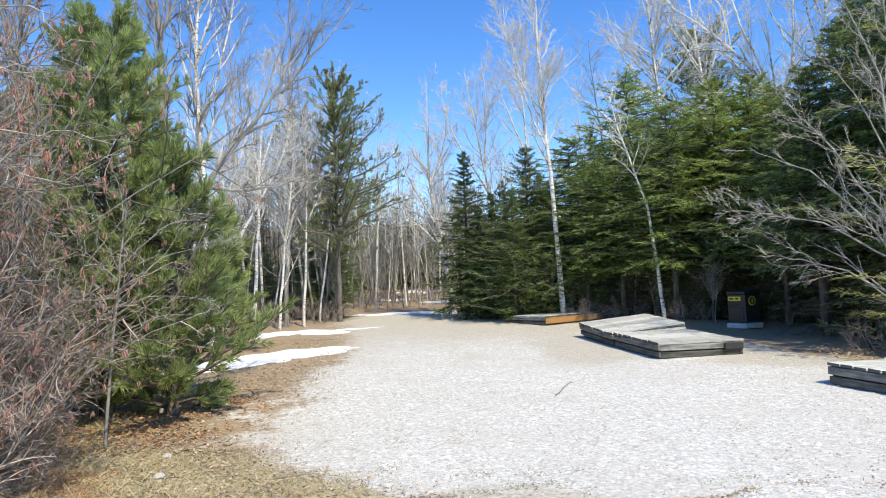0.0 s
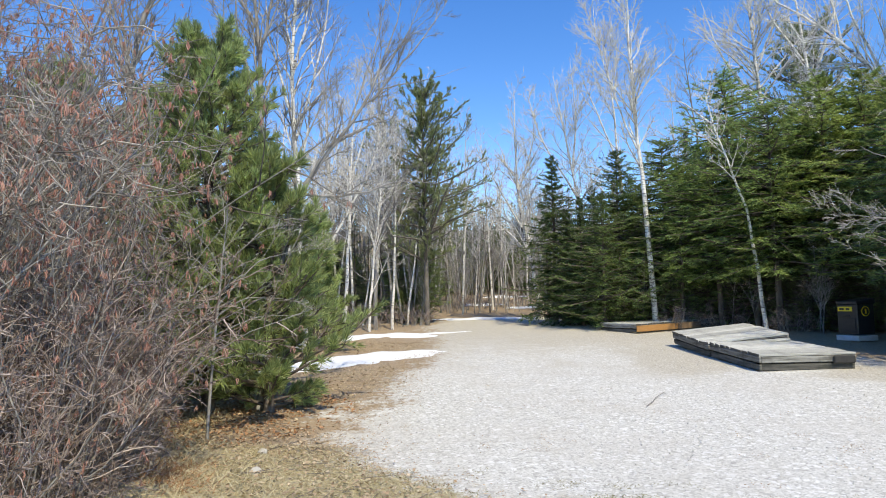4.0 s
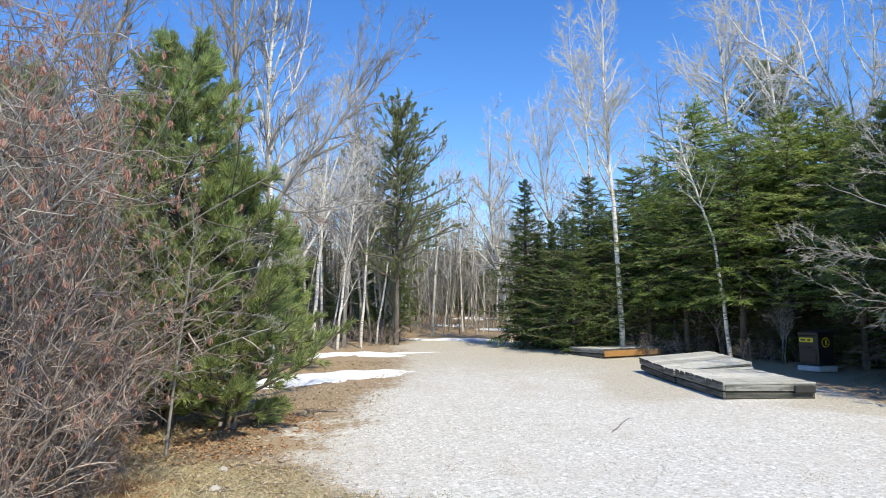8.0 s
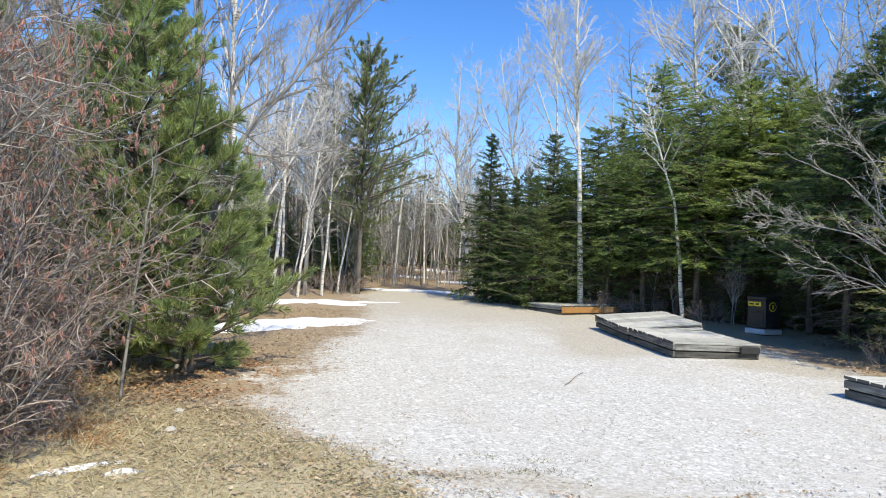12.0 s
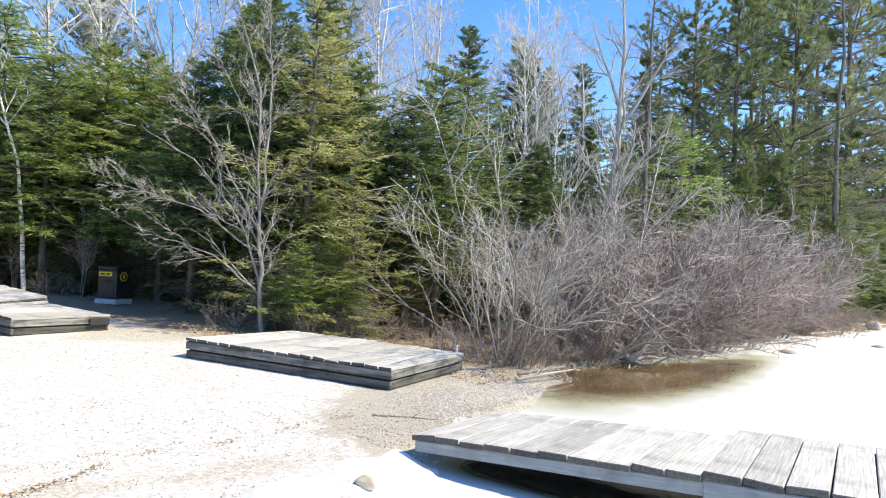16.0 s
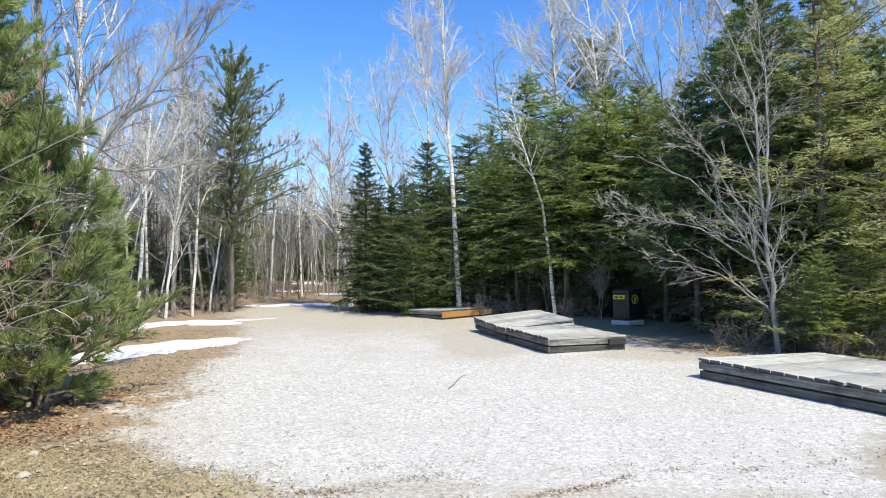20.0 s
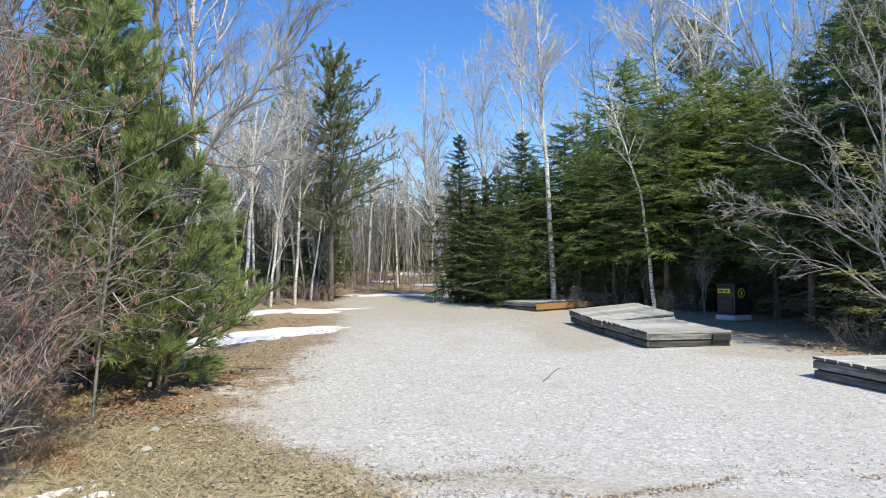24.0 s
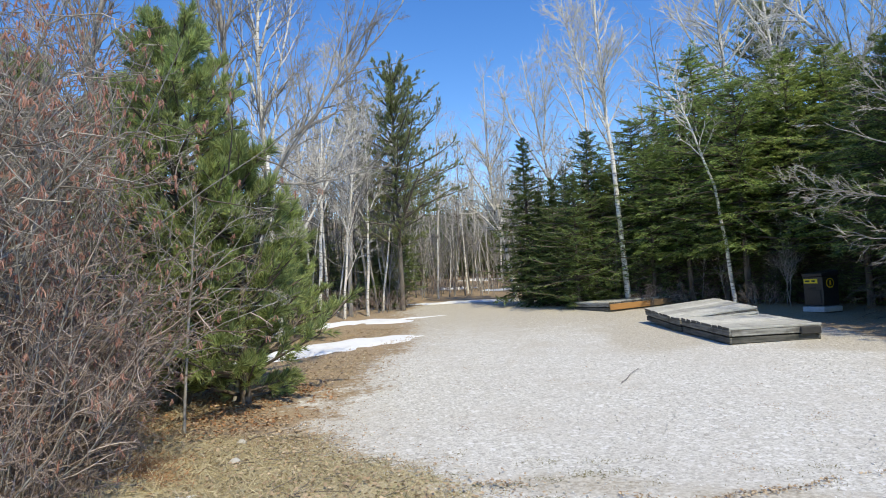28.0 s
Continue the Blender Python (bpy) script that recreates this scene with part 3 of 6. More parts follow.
# ---- trees ----
def trunk_line(height, lean=(0.0, 0.0), bend=0.03, k=9, seed=0):
    rng = np.random.default_rng(seed)
    u = np.linspace(0, 1, k)
    x = lean[0] * u * height + np.cumsum(rng.normal(0, bend, k)) * height / k
    y = lean[1] * u * height + np.cumsum(rng.normal(0, bend, k)) * height / k
    return np.stack([x - x[0], y - y[0], u * height - 0.05], -1)


def conifer(name, label, height, spread, needle, seed, low=0.08, whorls=42, per=5, twigs=18, leaf=(0.12, 0.027), droop=-0.05, lift_tip=0.05, dead=14, ragged=0.25, twist=0.9, pitch=-0.05, spire=0.9, density=12, limbs=True, flat_spray=0.24, dead_mat=None):
    """A spruce or fir: trunk, whorls of boughs, flat sprays of needles on each."""
    rng = np.random.default_rng(seed)
    tree = thing(name, label, "tree")
    line = trunk_line(height, bend=0.012, seed=seed)
    wood, arms = Geo(), Geo()
    r0 = 0.011 * height + 0.025
    tubes(wood, line[None], taper([r0], 9, 0.08), 8)
    m = whorls * per
    u = low + (1 - low) * np.repeat(np.linspace(0, 1, whorls) ** 0.84 * 0.975, per) + rng.normal(0, 0.010, m)
    u = np.clip(u, low, 0.985)
    P0, tang, _ = along(line[None], np.zeros(m, int), u)
    az = np.tile(np.arange(per) * 2 * np.pi / per, whorls) + np.repeat(rng.uniform(0, 6.3, whorls), per) + rng.normal(0, 0.25, m)
    share = (1 - (u - low) / (1 - low)) ** spire
    size = spread * (0.04 + 0.96 * share) * np.where(u < low + 0.12, 0.75, 1.0) * rng.uniform(1 - ragged * 1.6, 1 + ragged, m)
    up = pitch + 0.75 * (1 - share) ** 2
    D = np.stack([np.cos(az), np.sin(az), up + rng.normal(0, 0.12, m)], -1)
    B = grow(rng, P0, D, np.maximum(size, 0.07), 5, droop, 0.06)
    B[:, 3:, 2] += lift_tip * size[:, None] * np.array([0.5, 1.5])
    if limbs:
        tubes(arms, B, taper(0.006 + 0.011 * size, 5, 0.3), 4)
    # dead lower twigs
    if dead:
        k = dead * 2
        p, t, _ = along(line[None], np.zeros(k, int), rng.uniform(0.02, max(low, 0.10) + 0.12, k))
        a = rng.uniform(0, 6.3, k)
        snags = Geo() if dead_mat else arms
        T = grow(rng, p, np.stack([np.cos(a), np.sin(a), rng.uniform(-0.3, 0.3, k)], -1), rng.uniform(0.3, 0.8, k) * spread, 5, -0.02, 0.12)
        tubes(snags, T, taper(np.full(k, 0.009), 5, 0.3), 3)
        w = np.repeat(np.arange(k), 6)
        p, t, _ = along(T, w, rng.uniform(0.25, 0.98, len(w)))
        tubes(snags, grow(rng, p, aside(rng, t, rng.uniform(0.5, 1.1, len(w))), rng.uniform(0.08, 0.3, len(w)), 3, -0.05, 0.12), taper(np.full(len(w), 0.004), 3, 0.5), 3)
        if dead_mat:
            part("snag_work", snags.mesh("snag_work", dead_mat), tree, "grey dead lower branches", "stuff")
    part("trunk", wood.mesh("trunk", BROWN_BARK, True), tree)
    if arms.n:
        part("limbwork", arms.mesh("limbwork", BROWN_BARK, True), tree, "", "stuff")
    green = Geo()
    # side sprays
    w = np.repeat(np.arange(m), twigs)
    v = np.tile(np.linspace(0.18, 1.0, twigs), m) + rng.normal(0, 0.04, m * twigs)
    keep = rng.uniform(0, 1, len(w)) < 0.92
    w, v = w[keep], np.clip(v[keep], 0.1, 0.999)
    p, t, _ = along(B, w, v)
    side = np.where(rng.uniform(size=len(w)) < 0.5, -1.0, 1.0)[:, None]
    flat = unit(np.cross(t, np.array([[0, 0, 1.0]]))) * side
    d = unit(t * 0.75 + flat * twist + rng.normal(0, flat_spray, t.shape))
    length = np.clip(size[w] * 0.36 * (1.22 - v), 0.10 * (0.3 + 0.7 * share[w]), 0.6) * rng.uniform(0.7, 1.3, len(w))
    S = grow(rng, p, d, length, 4, -0.03, 0.08)
    tip = np.concatenate([S, B[:, 1:]], 0)
    # needles along sprays
    n = density
    w2 = np.repeat(np.arange(len(S)), n)
    v2 = np.tile(np.linspace(0.05, 1.0, n), len(S)) + rng.normal(0, 0.05, len(w2))
    p2, t2, _ = along(S, w2, np.clip(v2, 0, 0.999))
    s2 = np.where(np.arange(len(w2)) % 2, 1.0, -1.0)[:, None]
    f2 = unit(np.cross(t2, np.array([[0, 0, 1.0]]))) * s2
    d2 = unit(t2 * 0.9 + f2 * 0.65 + rng.normal(0, 0.26, t2.shape))
    nrm = unit(np.array([[0, 0, 0.9]]) + rng.normal(0, 0.55, t2.shape))
    blades(green, p2, d2, nrm, leaf[0] * (0.33 + 0.67 * share[w[w2]]) * rng.uniform(0.6, 1.25, len(w2)), leaf[1] * (0.38 + 0.62 * share[w[w2]]) * rng.uniform(0.7, 1.2, len(w2)))
    # leader tuft
    k = 14
    p3, t3, _ = along(line[None], np.zeros(k, int), rng.uniform(0.95, 0.999, k))
    blades(green, p3, aside(rng, t3, rng.uniform(0.3, 1.0, k)), rng.normal(size=(k, 3)), np.full(k, leaf[0] * 0.5), np.full(k, leaf[1]))
    part("crown", green.mesh("crown", needle), tree)
    return tree


def pine(name, label, height, spread, seed, low=0.04, whorls=20, per=6, needle=None, tuft=9, twigs=12, long=0.13, wide=0.016, trunk_bend=0.015, ragged=0.3, up=0.25, spire=0.8, gaps=0.0, bark_mat=None, girth=1.0):
    """A white pine: whorled limbs that turn up, with bunches of long needles."""
    rng = np.random.default_rng(seed)
    tree = thing(name, label, "tree")
    line = trunk_line(height, bend=trunk_bend, seed=seed)
    wood, arms = Geo(), Geo()
    tubes(wood, line[None], taper([girth * (0.012 * height + 0.03)], 9, 0.1), 9)
    m = whorls * per
    u = np.clip(low + (0.97 - low) * np.repeat(np.linspace(0, 1, whorls), per) + rng.normal(0, 0.012, m), low, 0.98)
    keep = rng.uniform(size=whorls).repeat(per) >= gaps
    keep[-3 * per:] = True
    u = u[keep]
    az = (np.tile(np.arange(per) * 2 * np.pi / per, whorls) + np.repeat(rng.uniform(0, 6.3, whorls), per) + rng.normal(0, 0.3, m))[keep]
    m = len(u)
    P0, tang, _ = along(line[None], np.zeros(m, int), u)
    share = (1 - (u - low) / (1 - low)) ** spire
    size = spread * (0.14 + 0.86 * share) * rng.uniform(1 - ragged * 1.5, 1 + ragged, m)
    size = np.where(u < low + 0.05, 0.62, 1.0) * size
    D = np.stack([np.cos(az), np.sin(az), up + 0.7 * (1 - share) ** 2 + rng.normal(0, 0.12, m)], -1)
    B = grow(rng, P0, D, size, 6, 0.06, 0.09)
    tubes(arms, B, taper(0.008 + 0.013 * size, 6, 0.3), 4)
    w = np.repeat(np.arange(m), twigs)
    v = np.clip(np.tile(np.linspace(0.25, 1.0, twigs), m) + rng.normal(0, 0.05, m * twigs), 0.1, 0.999)
    p, t, _ = along(B, w, v)
    d = unit(aside(rng, t, rng.uniform(0.3, 1.0, len(w))) + np.array([0, 0, 0.22]))
    S = grow(rng, p, d, np.clip(size[w] * 0.3 * (1.25 - v), 0.10, 0.55) * rng.uniform(0.6, 1.3, len(w)), 4, 0.05, 0.08)
    tubes(arms, S, taper(np.full(len(S), 0.006), 4, 0.5), 3)
    part("trunk", wood.mesh("trunk", bark_mat or BROWN_BARK, True), tree)
    part("limbwork", arms.mesh("limbwork", bark_mat or BROWN_BARK, True), tree, "", "stuff")
    green = Geo()
    # bunches at the ends and along the twigs
    bunches = 4
    w2 = np.repeat(np.arange(len(S)), bunches)
    v2 = np.tile(np.linspace(0.35, 0.999, bunches), len(S))
    p2, t2, _ = along(S, w2, v2)
    k = np.repeat(np.arange(len(w2)), tuft)
    d3 = unit(aside(rng, t2[k], rng.uniform(0.12, 0.95, len(k))) + np.array([0, 0, 0.20]))
    blades(green, p2[k], d3, rng.normal(size=(len(k), 3)), long * rng.uniform(0.6, 1.2, len(k)), np.full(len(k), wide))
    part("crown", green.mesh("crown", needle or PINE_NEEDLE), tree)
    return tree


def bare_tree(name, label, lines, radii, seed, wood_mat, twig_material, limbs=26, limb_len=0.28, limb_from=0.25, angle=(0.5, 1.05), rise=0.016, second=7, third=5, sides=7, group="", twig_r=0.006, tip=0.12, limb_r=0.40, wob=0.11, category="tree", slim=False, crook=0.0022):
    """A leafless tree: given stems (each a bent line), limbs, boughs and fine twigs."""
    rng = np.random.default_rng(seed)
    tree = thing(name, label, category, group)
    wood, fine, arms = Geo(), Geo(), Geo()
    stems = []
    k = 12
    for line in lines:
        line = np.asarray(line, float)
        s = np.linspace(0, len(line) - 1, k)
        i = np.minimum(s.astype(int), len(line) - 2)
        f = (s - i)[:, None]
        q = line[i] * (1 - f) + line[i + 1] * f
        q[1:-1] = 0.5 * q[1:-1] + 0.25 * (q[:-2] + q[2:])
        q[1:] += rng.normal(0, crook, (k - 1, 3)) * np.linalg.norm(line[-1] - line[0])
        stems.append(q)
    stems = np.array(stems)
    radii = np.asarray(radii, float)
    girths = taper(radii, k, tip)
    tubes(wood, stems[:1], girths[:1], sides)
    span = np.linalg.norm(stems[:, -1] - stems[:, 0], axis=1)
    share = span / span.sum()
    w = rng.choice(len(stems), size=limbs * len(stems), p=share)
    u = rng.uniform(limb_from, 0.98, len(w))
    p, t, s = along(stems, w, u)
    d = aside(rng, t, rng.uniform(angle[0], angle[1], len(w)))
    d = unit(d + np.array([0, 0, 0.12]))
    size = (0.5 * span[w] + 0.5 * span.max()) * limb_len * (1.15 - u * 0.75) * rng.uniform(0.6, 1.3, len(w))
    L1 = grow(rng, p, d, size, 7, rise, wob)
    r1 = np.minimum(radii[w] * (1 - u * (1 - tip)) * 0.6, limb_r * size * 0.05 + 0.006)
    tubes(fine if slim else arms, L1, taper(r1, 7, 0.25), 5)
    part("trunk", wood.mesh("trunk", wood_mat, True), tree)
    for i in range(1, len(stems)):
        one = Geo()
        tubes(one, stems[i:i + 1], girths[i:i + 1], sides)
        part("limb", one.mesh("limb", wood_mat, True), tree)
    if arms.n:
        part("limbwork", arms.mesh("limbwork", wood_mat, True), tree, "", "stuff")
    w2 = np.repeat(np.arange(len(L1)), second)
    u2 = rng.uniform(0.15, 0.98, len(w2))
    p, t, _ = along(L1, w2, u2)
    size2 = np.maximum(size[w2] * 0.45 * (1.15 - 0.7 * u2) * rng.uniform(0.5, 1.3, len(w2)), 0.08)
    L2 = grow(rng, p, unit(aside(rng, t, rng.uniform(0.35, 0.85, len(w2))) + np.array([0, 0, 0.10])), size2, 5, rise, wob * 1.2)
    tubes(fine, L2, taper(np.maximum(r1[w2] * 0.45, twig_r), 5, 0.35), 3)
    if third:
        w3 = np.repeat(np.arange(len(L2)), third)
        u3 = rng.uniform(0.1, 0.99, len(w3))
        p, t, _ = along(L2, w3, u3)
        size3 = np.maximum(size2[w3] * 0.62 * rng.uniform(0.4, 1.3, len(w3)), 0.06)
        L3 = grow(rng, p, aside(rng, t, rng.uniform(0.3, 0.75, len(w3))), size3, 4, rise, wob)
        tubes(fine, L3, taper(np.full(len(L3), twig_r * 0.7), 4, 0.4), 3)
    part("branchwork", fine.mesh("branchwork", twig_material, True), tree, "", "stuff")
    return tree


def shrub(name, label, seed, stems=26, height=2.4, spread=0.9, base=0.35, second=9, third=7, stem_mat=None, twig_material=None, stem_r=0.012, twig_r=0.004, catkins=0, arch=-0.02, wob=0.09, lean=(0.0, 0.0), fourth=2, rise=0.03, angle=0.85, bare=0.15):
    """A many-stemmed bare bush."""
    rng = np.random.default_rng(seed)
    bush = thing(name, label, "shrub")
    fine = Geo()
    a = rng.uniform(0, 6.3, stems)
    r = base * np.sqrt(rng.uniform(0, 1, stems))
    P0 = np.stack([r * np.cos(a), r * np.sin(a), np.full(stems, -0.03)], -1)
    out = rng.uniform(0.1, 1.0, stems) * spread
    D = np.stack([out * np.cos(a) + lean[0], out * np.sin(a) + lean[1], np.ones(stems)], -1)
    size = height * rng.uniform(0.65, 1.12, stems) * (1 + 0.25 * out)
    B = grow(rng, P0, D, size, 8, arch, wob)
    R = taper(stem_r * rng.uniform(0.6, 1.5, stems), 8, 0.25)
    for i in range(stems):
        one = Geo()
        tubes(one, B[i:i + 1], R[i:i + 1], 5)
        part("stem", one.mesh("stem", stem_mat or GREY_BARK, True), bush)
    # side branches leave at a narrow angle and bend to the light; two finer orders follow
    w = np.repeat(np.arange(stems), second)
    u = rng.uniform(bare, 0.97, len(w))
    p, t, _ = along(B, w, u)
    s2 = size[w] * 0.36 * (1.15 - 0.75 * u) * rng.uniform(0.5, 1.3, len(w))
    L2 = grow(rng, p, unit(aside(rng, t, rng.uniform(0.35, angle, len(w))) + np.array([0, 0, 0.05])), s2, 6, rise, wob)
    tubes(fine, L2, taper(np.full(len(w), twig_r * 1.9), 6, 0.4), 3)
    w3 = np.repeat(np.arange(len(L2)), third)
    u3 = rng.uniform(0.12, 0.99, len(w3))
    p, t, _ = along(L2, w3, u3)
    s3 = np.maximum(s2[w3] * 0.5 * (1.2 - 0.7 * u3) * rng.uniform(0.4, 1.4, len(w3)), 0.05)
    L3 = grow(rng, p, aside(rng, t, rng.uniform(0.35, angle + 0.1, len(w3))), s3, 4, rise, wob * 1.3)
    tubes(fine, L3, taper(np.full(len(w3), twig_r * 1.1), 4, 0.45), 3)
    if fourth:
        w4 = np.repeat(np.arange(len(L3)), fourth)
        p, t, _ = along(L3, w4, rng.uniform(0.15, 0.99, len(w4)))
        L4 = grow(rng, p, aside(rng, t, rng.uniform(0.3, 1.0, len(w4))), np.maximum(s3[w4] * 0.5 * rng.uniform(0.5, 1.4, len(w4)), 0.035), 3, rise, wob * 1.3)
        tubes(fine, L4, taper(np.full(len(w4), twig_r * 0.75), 3, 0.5), 3)
    part("branchwork", fine.mesh("branchwork", twig_material or GREY_TWIG), bush, "", "stuff")
    if catkins:
        hang = Geo()
        i = rng.integers(0, len(L3), catkins)
        i = np.repeat(i[:max(1, catkins // 3)], 3)[:catkins]
        catkins = len(i)
        e = L3[i, -1] + rng.normal(0, 0.006, (catkins, 3))
        C = np.stack([e, e + rng.normal(0, 0.008, e.shape) + np.array([0, 0, -0.024]), e + rng.normal(0, 0.010, e.shape) + np.array([0, 0, -0.044])], 1)
        tubes(hang, C, np.tile(np.array([[0.0025, 0.0045, 0.0025]]), (catkins, 1)), 4)
        part("catkin_tuft", hang.mesh("catkin_tuft", CATKIN), bush, "rust-brown hanging catkins", "stuff")
    return bush


def off_track(tree, az, d):
    """Trees stand back from the mouth of the track, and dark conifers further still."""
    if not -17.4 < az < -7.4:
        return d
    edge = 37.0 if tree.name.startswith(("spruce", "fir")) else 28.0
    return d if d > edge + 4 else edge + 0.5 * max(d - 20.0, 0.0)


def put(tree, az, d, turn=0.0, size=1.0, sink=0.0, label="", tilt=0.0, name=""):
    """A copy of a tree at a bearing and distance."""
    x, y, z = spot(az, off_track(tree, az, d))
    ob = copy_thing(tree, Matrix.Translation((x, y, z - sink)) @ Matrix.Rotation(radians(turn), 4, "Z") @ Matrix.Rotation(radians(tilt), 4, "X") @ Matrix.Scale(size, 4))
    if name:
        ob.name = name
    return tagged(ob, label) if label else ob


def move(tree, az, d, turn=0.0, size=1.0):
    x, y, z = spot(az, d)
    tree.matrix_basis = Matrix.Translation((x, y, z)) @ Matrix.Rotation(radians(turn), 4, "Z") @ Matrix.Scale(size, 4)
    return tree


def reach(el, d, az=0.0):
    """Height of a tree at that distance whose top stands at that elevation."""
    return 1.5 + d * math.tan(radians(el)) - spot(az, d)[2]


# conifers along the launch
spruce_a = move(conifer("spruce_tree", "dark green spruce crowded at the edge of the lot", 6.0, 2.3, DARK_NEEDLE, 11, low=0.05, whorls=44, per=6, twigs=20, spire=0.78, ragged=0.45), -1.3, 20.5, 0, reach(12.3, 20.5) / 6.0)
spruce_b = move(conifer("spruce_tree", "narrow dark spruce beside the track", 5.6, 1.55, DARK_NEEDLE, 12, low=0.05, whorls=42, per=6, ragged=0.45, spire=0.9), -6.7, 22.0, 40, reach(12.3, 22) / 5.6)
fir_a = move(conifer("fir_tree", "broad bright green fir with layered boughs", 6.0, 1.9, FIR_NEEDLE, 13, low=0.28, whorls=26, per=6, twigs=24, leaf=(0.13, 0.030), spire=0.62, ragged=0.4, flat_spray=0.14), 14.1, 19.0, 10, reach(16.3, 19.0) / 6.0)
fir_b = move(conifer("fir_tree", "dark green fir with drooping lower boughs", 5.4, 1.9, MID_NEEDLE, 14, low=0.27, whorls=32, per=6, spire=0.62, ragged=0.5, flat_spray=0.16), 10.6, 18.6, 0, reach(14.9, 18.6) / 5.4)
spruce_c = move(conifer("spruce_tree", "dense dark spruce in shade behind the bare shrub", 5.2, 1.6, DARK_NEEDLE, 15, low=0.26, spire=0.62, dead=40), 21.0, 15.2, 20, reach(16.2, 15.2) / 5.2)
hemlock = move(conifer("fir_tree", "tall thin yellow-green fir with dead grey lower twigs", 7.0, 1.95, HEMLOCK_NEEDLE, 16, low=0.03, whorls=32, per=5, twigs=22, spire=0.72, ragged=0.6, dead=150, density=12, droop=-0.06, lift_tip=0.09, flat_spray=0.13, dead_mat=PALE_TWIG), 29.8, 13.6, 0, reach(25.0, 13.6) / 7.0)
far_spruce = move(conifer("spruce_tree", "far spruce among grey trunks", 7.0, 1.3, FAR_NEEDLE, 17, whorls=20, per=5, twigs=6, density=3, leaf=(0.26, 0.08), dead=0, limbs=False), -14.0, 44.0, 0, 0.95)

for tree, az, d, el, turn in (
    (spruce_a, -2.6, 19.6, 10.2, 70), (spruce_b, -4.4, 20.8, 8.6, 140), (spruce_a, 0.8, 20.2, 10.6, 200), (fir_b, 2.5, 21.5, 11.6, 90),
    (spruce_b, 4.3, 27.0, 13.2, 0), (spruce_b, 5.2, 27.5, 12.0, 90), (fir_b, 7.3, 21.6, 16.0, 220), (spruce_a, 5.4, 20.4, 11.0, 300),
    (spruce_a, -0.1, 21.4, 11.4, 110), (fir_b, 3.5, 19.8, 9.8, 160), (fir_b, 6.4, 19.6, 11.2, 20), (fir_b, 9.0, 19.6, 12.6, 300), (spruce_b, -3.4, 21.2, 9.4, 250), (spruce_b, -5.6, 21.4, 7.4, 30), (spruce_c, 12.6, 19.2, 12.0, 200), (fir_b, 15.6, 20.4, 13.6, 250),
    (fir_a, 16.9, 19.4, 14.9, 130), (spruce_a, 8.6, 20.6, 12.0, 20), (fir_a, 18.6, 17.6, 13.6, 250), (spruce_c, 12.2, 21.8, 13.0, 100),
    (spruce_c, 17.8, 21.6, 14.2, 260), (spruce_a, 20.4, 19.8, 15.0, 10), (spruce_c, 23.6, 16.8, 18.0, 150), (spruce_a, 25.6, 18.6, 21.0, 210),
):
    put(tree, az, d, turn, reach(el, d) / {spruce_a: 6.0, spruce_b: 5.6, fir_a: 6.0, fir_b: 5.4, spruce_c: 5.2}[tree])
for tree, az, d, el, turn in (
    (spruce_b, 25.0, 17.2, 23.0, 60), (spruce_b, 30.9, 17.0, 25.5, 190), (hemlock, 31.5, 14.8, 19.0, 130), (hemlock, 34.0, 12.9, 9.0, 70), (hemlock, 30.4, 12.6, 1.0, 310), (spruce_c, 26.6, 14.6, 20.0, 80), (spruce_c, 34.0, 15.6, 16.0, 40), (spruce_a, 36.2, 17.0, 15.0, 90), (spruce_c, 38.6, 15.0, 13.8, 200), (fir_b, 41.2, 16.2, 15.8, 60),
    (spruce_b, 43.2, 22.0, 21.0, 10), (spruce_a, 45.5, 19.0, 13.0, 300), (spruce_b, 47.6, 27.0, 20.2, 70), (spruce_b, 48.7, 27.6, 18.8, 130), (spruce_b, 50.1, 29.0, 17.6, 220),
    (spruce_b, 53.1, 26.5, 18.1, 20), (spruce_c, 49.6, 19.0, 10.5, 10), (spruce_b, 53.9, 21.0, 13.0, 200), (spruce_a, 56.8, 22.0, 13.6, 50), (fir_b, 60.4, 24.0, 12.0, 150),
    (spruce_a, 63.4, 27.0, 12.5, 0), (spruce_b, 58.4, 26.0, 19.0, 60), (spruce_a, 66.0, 29.0, 11.0, 240), (spruce_a, 68.6, 31.0, 12.0, 30), (spruce_a, 71.6, 36.0, 12.6, 90),
    (spruce_a, 73.6, 44.0, 10.0, 10), (spruce_a, 74.8, 58.0, 11.5, 200), (spruce_b, 77.4, 62.0, 12.5, 110), (fir_b, 79.6, 58.0, 12.0, 40), (spruce_a, 81.6, 60.0, 12.0, 300),
):
    put(tree, az, d, turn, reach(el, d, az) / {spruce_a: 6.0, spruce_b: 5.6, fir_a: 6.0, fir_b: 5.4, spruce_c: 5.2, hemlock: 7.0}[tree])

# pines
near_pine = move(pine("white_pine", "young bushy white pine with branches to the ground", 5.2, 1.85, 21, low=0.035, whorls=28, per=8, twigs=14, tuft=12, wide=0.010, long=0.115, spire=0.6, ragged=0.2, up=0.24), -35.7, 9.4, 0, reach(21.4, 9.4) / 5.2)
small_pine = move(pine("white_pine", "small white pine sapling at the edge of the gravel", 2.3, 1.0, 22, low=0.05, whorls=13, per=6, twigs=11, tuft=15, wide=0.009, long=0.11, spire=0.6), -31.0, 9.0, 0, 1.38)
